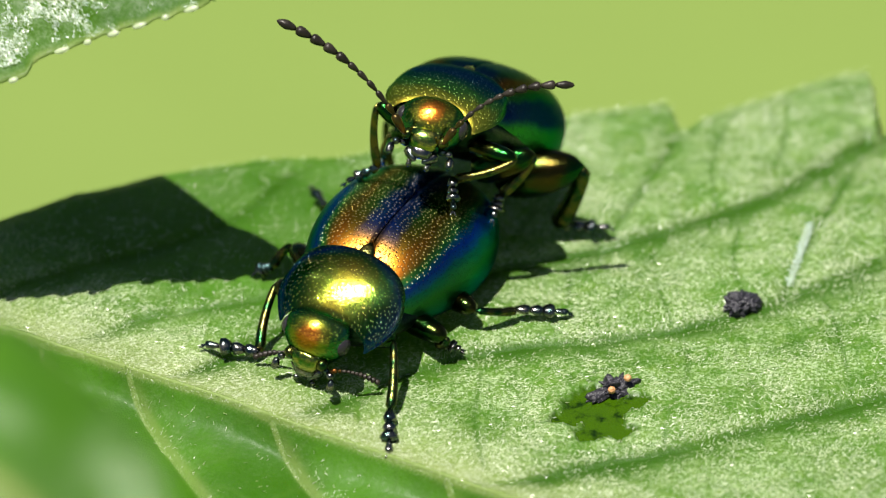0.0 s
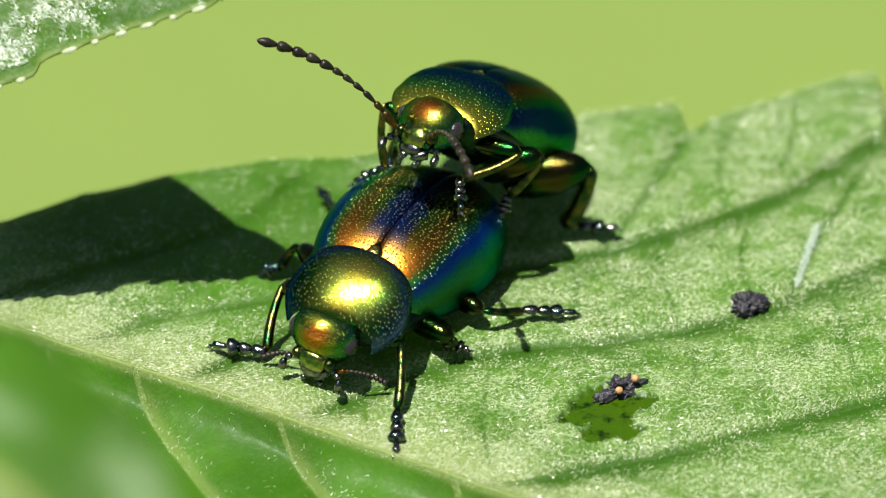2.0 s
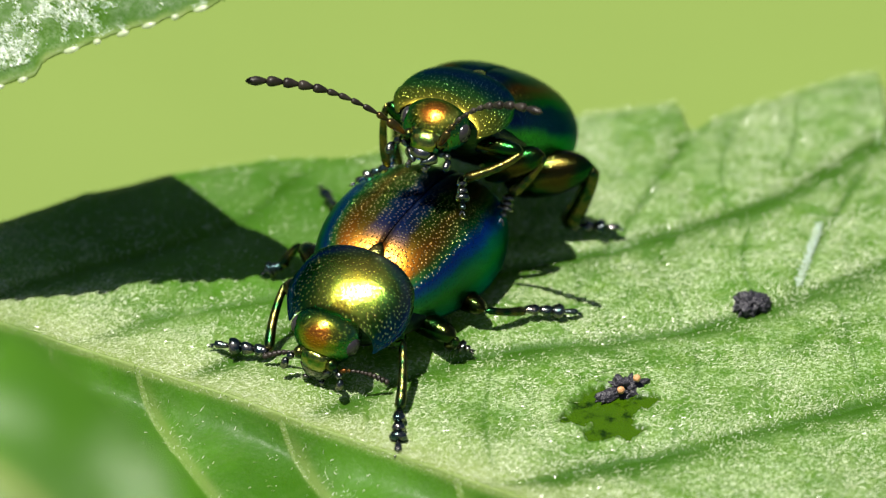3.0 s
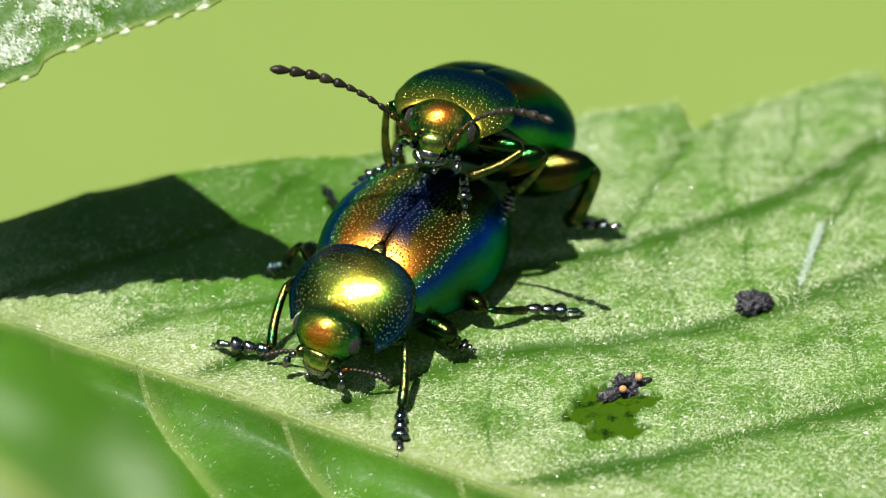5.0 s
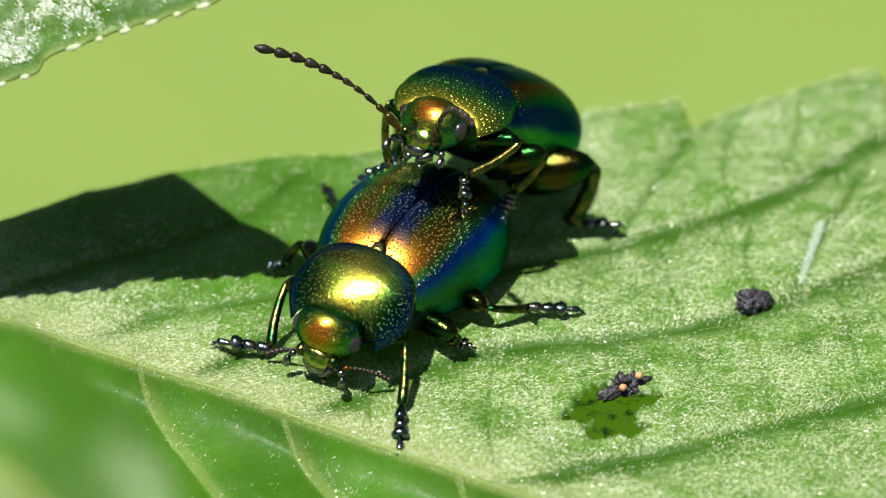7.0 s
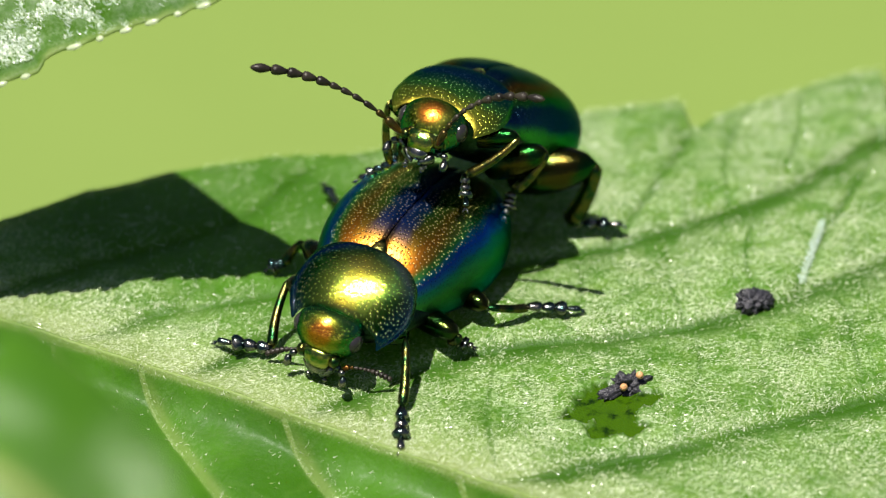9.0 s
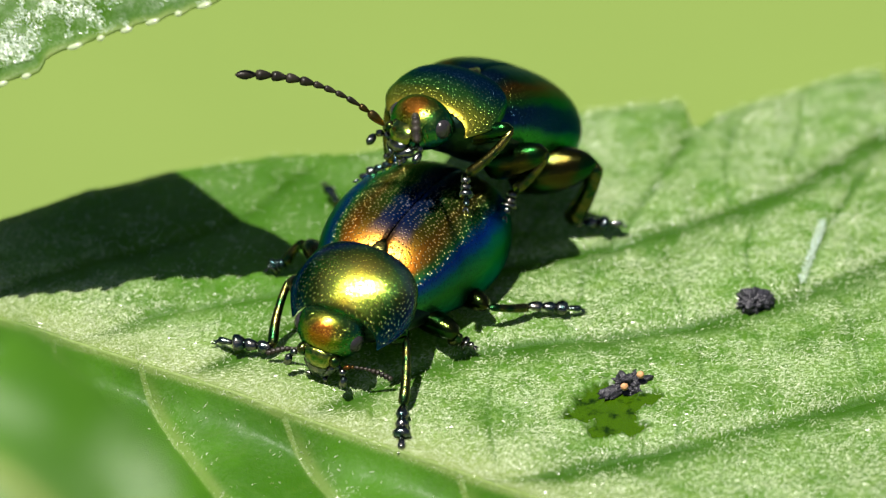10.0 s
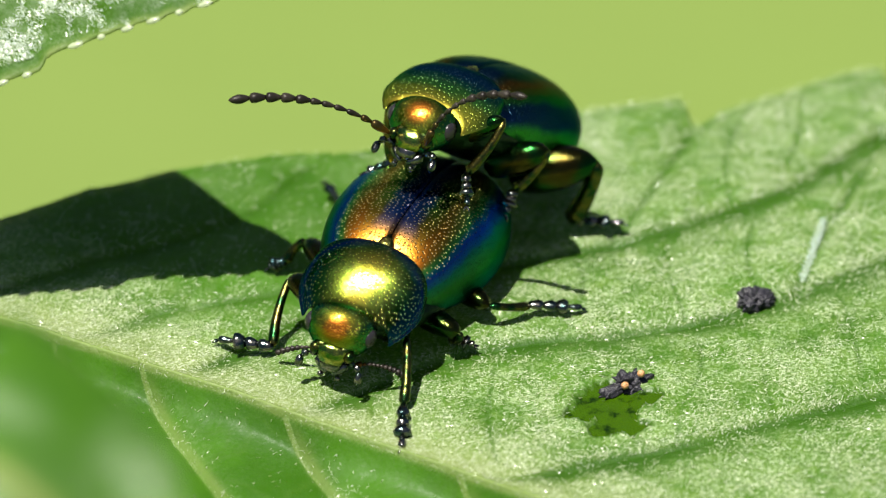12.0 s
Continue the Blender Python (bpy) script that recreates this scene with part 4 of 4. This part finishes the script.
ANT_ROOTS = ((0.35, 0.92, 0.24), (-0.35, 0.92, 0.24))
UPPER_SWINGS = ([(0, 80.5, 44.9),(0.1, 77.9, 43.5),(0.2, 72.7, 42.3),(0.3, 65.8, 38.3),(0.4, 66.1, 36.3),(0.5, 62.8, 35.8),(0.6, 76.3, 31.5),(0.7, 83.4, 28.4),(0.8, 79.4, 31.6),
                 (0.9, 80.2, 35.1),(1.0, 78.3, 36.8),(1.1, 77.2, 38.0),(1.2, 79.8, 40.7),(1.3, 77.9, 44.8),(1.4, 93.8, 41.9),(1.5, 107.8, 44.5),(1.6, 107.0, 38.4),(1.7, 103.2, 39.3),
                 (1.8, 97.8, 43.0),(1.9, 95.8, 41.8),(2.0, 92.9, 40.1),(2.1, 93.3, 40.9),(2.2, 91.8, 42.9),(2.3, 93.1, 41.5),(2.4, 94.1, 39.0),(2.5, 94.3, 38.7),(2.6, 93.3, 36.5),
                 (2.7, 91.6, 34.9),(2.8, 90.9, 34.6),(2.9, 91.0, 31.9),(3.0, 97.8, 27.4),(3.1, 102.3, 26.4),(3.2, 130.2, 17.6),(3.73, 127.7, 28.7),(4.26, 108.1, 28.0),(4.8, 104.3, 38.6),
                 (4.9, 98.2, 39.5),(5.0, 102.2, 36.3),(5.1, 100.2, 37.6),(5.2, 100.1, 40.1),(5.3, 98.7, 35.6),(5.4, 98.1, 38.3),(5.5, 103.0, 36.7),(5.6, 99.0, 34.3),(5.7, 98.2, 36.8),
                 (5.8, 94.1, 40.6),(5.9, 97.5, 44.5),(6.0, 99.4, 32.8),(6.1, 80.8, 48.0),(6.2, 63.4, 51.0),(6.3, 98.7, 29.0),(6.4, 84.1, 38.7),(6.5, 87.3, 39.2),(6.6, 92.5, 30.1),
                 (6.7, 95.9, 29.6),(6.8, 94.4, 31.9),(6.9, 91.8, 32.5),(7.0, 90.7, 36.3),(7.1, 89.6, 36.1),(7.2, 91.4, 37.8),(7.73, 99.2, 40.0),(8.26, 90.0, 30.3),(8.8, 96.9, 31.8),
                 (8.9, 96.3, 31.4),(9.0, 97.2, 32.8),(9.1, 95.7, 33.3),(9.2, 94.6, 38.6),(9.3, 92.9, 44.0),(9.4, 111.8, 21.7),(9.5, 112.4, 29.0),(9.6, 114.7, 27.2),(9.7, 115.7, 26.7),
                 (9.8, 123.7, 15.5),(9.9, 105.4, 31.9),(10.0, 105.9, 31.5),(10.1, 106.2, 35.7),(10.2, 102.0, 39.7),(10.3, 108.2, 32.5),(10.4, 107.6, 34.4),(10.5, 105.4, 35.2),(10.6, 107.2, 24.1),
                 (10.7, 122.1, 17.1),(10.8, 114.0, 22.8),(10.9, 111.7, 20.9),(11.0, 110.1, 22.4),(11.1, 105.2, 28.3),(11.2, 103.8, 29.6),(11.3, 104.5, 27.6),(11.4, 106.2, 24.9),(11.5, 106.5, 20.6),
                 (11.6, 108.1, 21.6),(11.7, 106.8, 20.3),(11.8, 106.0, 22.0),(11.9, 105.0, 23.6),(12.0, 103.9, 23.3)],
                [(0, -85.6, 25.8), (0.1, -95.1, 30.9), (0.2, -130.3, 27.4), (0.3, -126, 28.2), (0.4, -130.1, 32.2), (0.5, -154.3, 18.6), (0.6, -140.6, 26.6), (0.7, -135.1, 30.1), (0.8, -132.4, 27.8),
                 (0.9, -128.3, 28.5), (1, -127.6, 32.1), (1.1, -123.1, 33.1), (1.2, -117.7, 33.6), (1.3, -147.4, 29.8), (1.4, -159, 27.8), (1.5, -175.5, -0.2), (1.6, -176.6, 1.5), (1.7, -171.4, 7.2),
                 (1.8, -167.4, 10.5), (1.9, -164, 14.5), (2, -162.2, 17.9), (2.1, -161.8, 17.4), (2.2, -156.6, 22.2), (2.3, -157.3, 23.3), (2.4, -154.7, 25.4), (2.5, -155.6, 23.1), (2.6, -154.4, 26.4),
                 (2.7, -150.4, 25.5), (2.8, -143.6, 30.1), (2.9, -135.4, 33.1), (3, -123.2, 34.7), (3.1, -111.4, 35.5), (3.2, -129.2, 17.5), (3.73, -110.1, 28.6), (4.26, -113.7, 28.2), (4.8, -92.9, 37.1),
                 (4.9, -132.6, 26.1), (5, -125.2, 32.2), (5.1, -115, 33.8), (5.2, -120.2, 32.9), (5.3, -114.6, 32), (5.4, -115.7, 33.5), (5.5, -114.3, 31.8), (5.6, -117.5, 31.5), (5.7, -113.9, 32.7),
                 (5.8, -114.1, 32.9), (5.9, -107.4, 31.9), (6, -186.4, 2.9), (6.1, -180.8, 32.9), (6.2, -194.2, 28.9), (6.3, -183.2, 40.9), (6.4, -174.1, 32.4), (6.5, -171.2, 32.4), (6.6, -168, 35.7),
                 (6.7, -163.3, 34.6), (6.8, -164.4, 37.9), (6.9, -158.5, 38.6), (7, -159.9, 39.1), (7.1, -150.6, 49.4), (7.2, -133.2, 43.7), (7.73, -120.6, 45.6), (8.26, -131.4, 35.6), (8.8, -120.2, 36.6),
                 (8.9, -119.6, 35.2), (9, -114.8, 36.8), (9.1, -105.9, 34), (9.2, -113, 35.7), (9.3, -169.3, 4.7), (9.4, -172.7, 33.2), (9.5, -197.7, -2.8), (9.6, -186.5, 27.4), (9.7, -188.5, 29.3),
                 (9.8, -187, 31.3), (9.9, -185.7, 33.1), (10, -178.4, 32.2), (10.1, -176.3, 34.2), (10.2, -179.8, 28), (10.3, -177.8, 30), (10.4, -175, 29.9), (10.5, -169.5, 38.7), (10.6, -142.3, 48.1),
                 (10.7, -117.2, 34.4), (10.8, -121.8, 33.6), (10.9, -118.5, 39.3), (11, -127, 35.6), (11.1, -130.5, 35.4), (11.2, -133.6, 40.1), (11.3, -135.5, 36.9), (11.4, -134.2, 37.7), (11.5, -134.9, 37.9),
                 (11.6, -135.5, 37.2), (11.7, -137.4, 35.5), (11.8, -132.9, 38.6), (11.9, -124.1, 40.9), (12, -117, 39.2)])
# the mounted beetle's sway: seconds, shift in millimetres, turn, rise and roll in degrees
SWAY = ((0.0, 0.083, 0.066, 0.063, 1.6, -0.3, -1.9), (0.5, 0.08, 0.06, 0.06, 1.5, -0.3, -1.9), (1.2, 0.06, 0.03, 0.03, 1.0, 0.0, -1.6), (1.6, 0.08, 0.02, 0.02, -1.5, 0.0, -2.2),
        (2.9, 0.08, 0.02, 0.02, -1.2, 0.0, -2.2), (3.2, 0.05, 0.01, 0.0, 0.3, 0.2, -1.6), (4.8, 0.045, 0.01, 0.0, 0.8, 0.3, -1.4), (5.8, 0.041, 0.0, 0.0, 0.8, 0.3, -1.4),
        (6.1, 0.07, 0.01, 0.01, -1.8, -0.3, -2.2), (7.1, 0.06, 0.01, 0.01, -2.2, -0.6, -2.0), (8.8, 0.02, 0.0, 0.0, -2.8, -1.0, -1.7), (9.3, -0.01, -0.01, 0.0, -3.6, -1.3, -1.6),
        (9.5, -0.028, -0.011, -0.008, -4.2, -1.5, -1.5), (10.0, -0.09, 0.0, 0.0, -5.8, -1.7, -0.6), (10.5, -0.14, 0.006, 0.008, -7.0, -1.8, 0.3), (12.0, -0.147, 0.006, 0.008, -7.1, -1.8, 0.4))
UP_T = tuple(row[0] for row in SWAY)
HEAD_T, HEAD_YAW, HEAD_PITCH = zip((0.0, 0, 0), (0.3, 0, 0), (0.6, -4, 0), (1.0, -5, 0), (1.2, -8, 0), (1.4, -15, 3), (1.6, -22, 4), (2.0, -18, 3), (2.4, -15, 2), (2.8, -12, 0), (3.0, -8, 0), (3.2, -2, 0),
                                   (4.0, -1, 0), (4.8, 0, 0), (5.8, 0, 0), (6.0, -20, 4), (6.2, -22, 4), (6.6, -18, 2), (7.0, -14, 0), (7.2, -12, 0), (8.0, -9, 0), (8.8, -6, 0), (9.2, -6, 0), (9.4, -16, 3),
                                   (9.6, -22, 4), (9.8, -24, 4), (10.4, -20, 4), (10.6, -8, 0), (10.8, -4, -3), (12.0, -4, -3))


def upper_body(t):
    dx, dy, dz, yaw, pitch, roll = [float(np.interp(t, UP_T, column)) for column in tuple(zip(*SWAY))[1:]]
    return mounted(dx, dy, dz, yaw, pitch, roll)


def upper_head(t):
    return head_at(UP_HEAD[0] + float(np.interp(t, HEAD_T, HEAD_YAW)), UP_HEAD[1] + float(np.interp(t, HEAD_T, HEAD_PITCH)), lift=0.0, aside=0.0)


LOW_T, LOW_YAW, LOW_LIFT = (0.0, 11.0, 11.3, 11.6, 12.0), (0, 0, 0.8, 2.0, 3.5), (0, 0, 0.05, 0.09, 0.11)


def lower_body(t):
    yaw, lift = float(np.interp(t, LOW_T, LOW_YAW)), float(np.interp(t, LOW_T, LOW_LIFT))
    back = pose(0, -2 * MM, 0)
    return Matrix.Translation((0, 0, lift * MM)) @ LOWER_B @ back @ pose(0, 0, 0, 0, 0, yaw) @ back.inverted()


UP_HEAD = (8, -46)
LOW_HEAD = (-1.5, -58, 0, 0.11, 0.06, 0.16)


SWING_T = (0.0, 1.5, 3.0, 5.5, 6.5, 9.0, 9.5, 10.0, 10.5, 11.0, 12.0)
SWING = (-10, -5, -3, 0, 4, 8, 15, 18, 21, 24, 28)


def leg_swing(t):
    """The front leg that stands on the other beetle's back straightens about its ankle."""
    ankle = Vector(UPPER_LEGS[1][2]) * MM
    axis = Vector((0, -math.cos(radians(ELEV)), math.sin(radians(ELEV))))
    turn = Matrix.Rotation(radians(float(np.interp(t, SWING_T, SWING))), 4, axis)
    return Matrix.Translation(ankle) @ turn @ Matrix.Translation(-ankle)


# ---- all that moves ----
def motions():
    walk(UPPER, [(t, upper_body(t)) for t in UP_T])
    walk(UPPER_HEAD, [(t, upper_head(t)) for t in HEAD_T])
    for leg in UPPER_FEET:
        if leg is not UPPER_FEET[1]:
            walk(leg, [(t, upper_body(t).inverted() @ UPPER_B) for t in UP_T])
    front = UPPER_FEET[1]
    foot = [o for o in front.children if o.name.startswith("tarsus")][0]
    walk(front, [(t, upper_body(t).inverted() @ leg_swing(t) @ UPPER_B) for t in UP_T])
    walk(foot, [(t, UPPER_B.inverted() @ leg_swing(t).inverted() @ UPPER_B) for t in UP_T])
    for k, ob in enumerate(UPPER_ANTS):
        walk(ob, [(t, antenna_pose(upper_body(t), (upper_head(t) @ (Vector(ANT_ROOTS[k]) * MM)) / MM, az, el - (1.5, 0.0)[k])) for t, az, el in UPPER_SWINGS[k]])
    walk(LOWER, [(t, lower_body(t)) for t in LOW_T])
    walk(LOWER_HEAD, [(0.0, head_at(*LOW_HEAD)), (11.0, head_at(*LOW_HEAD)), (11.5, head_at(LOW_HEAD[0] + 2, LOW_HEAD[1] + 3, *LOW_HEAD[2:])), (12.0, head_at(LOW_HEAD[0] + 5, LOW_HEAD[1] + 8, *LOW_HEAD[2:]))])
    for leg in LOWER_FEET:
        walk(leg, [(t, lower_body(t).inverted() @ LOWER_B) for t in LOW_T])
    for ob, root, az, el in zip(LOWER_ANTS, ((-2.12, -3.8, 0.42), (-1.75, -4.2, 0.4)), (67, -90), (-17, -18)):
        ob.matrix_basis = antenna_pose(LOWER_B, (LOWER_B.inverted() @ (Vector(root) * MM)) / MM, az, el)


motions()
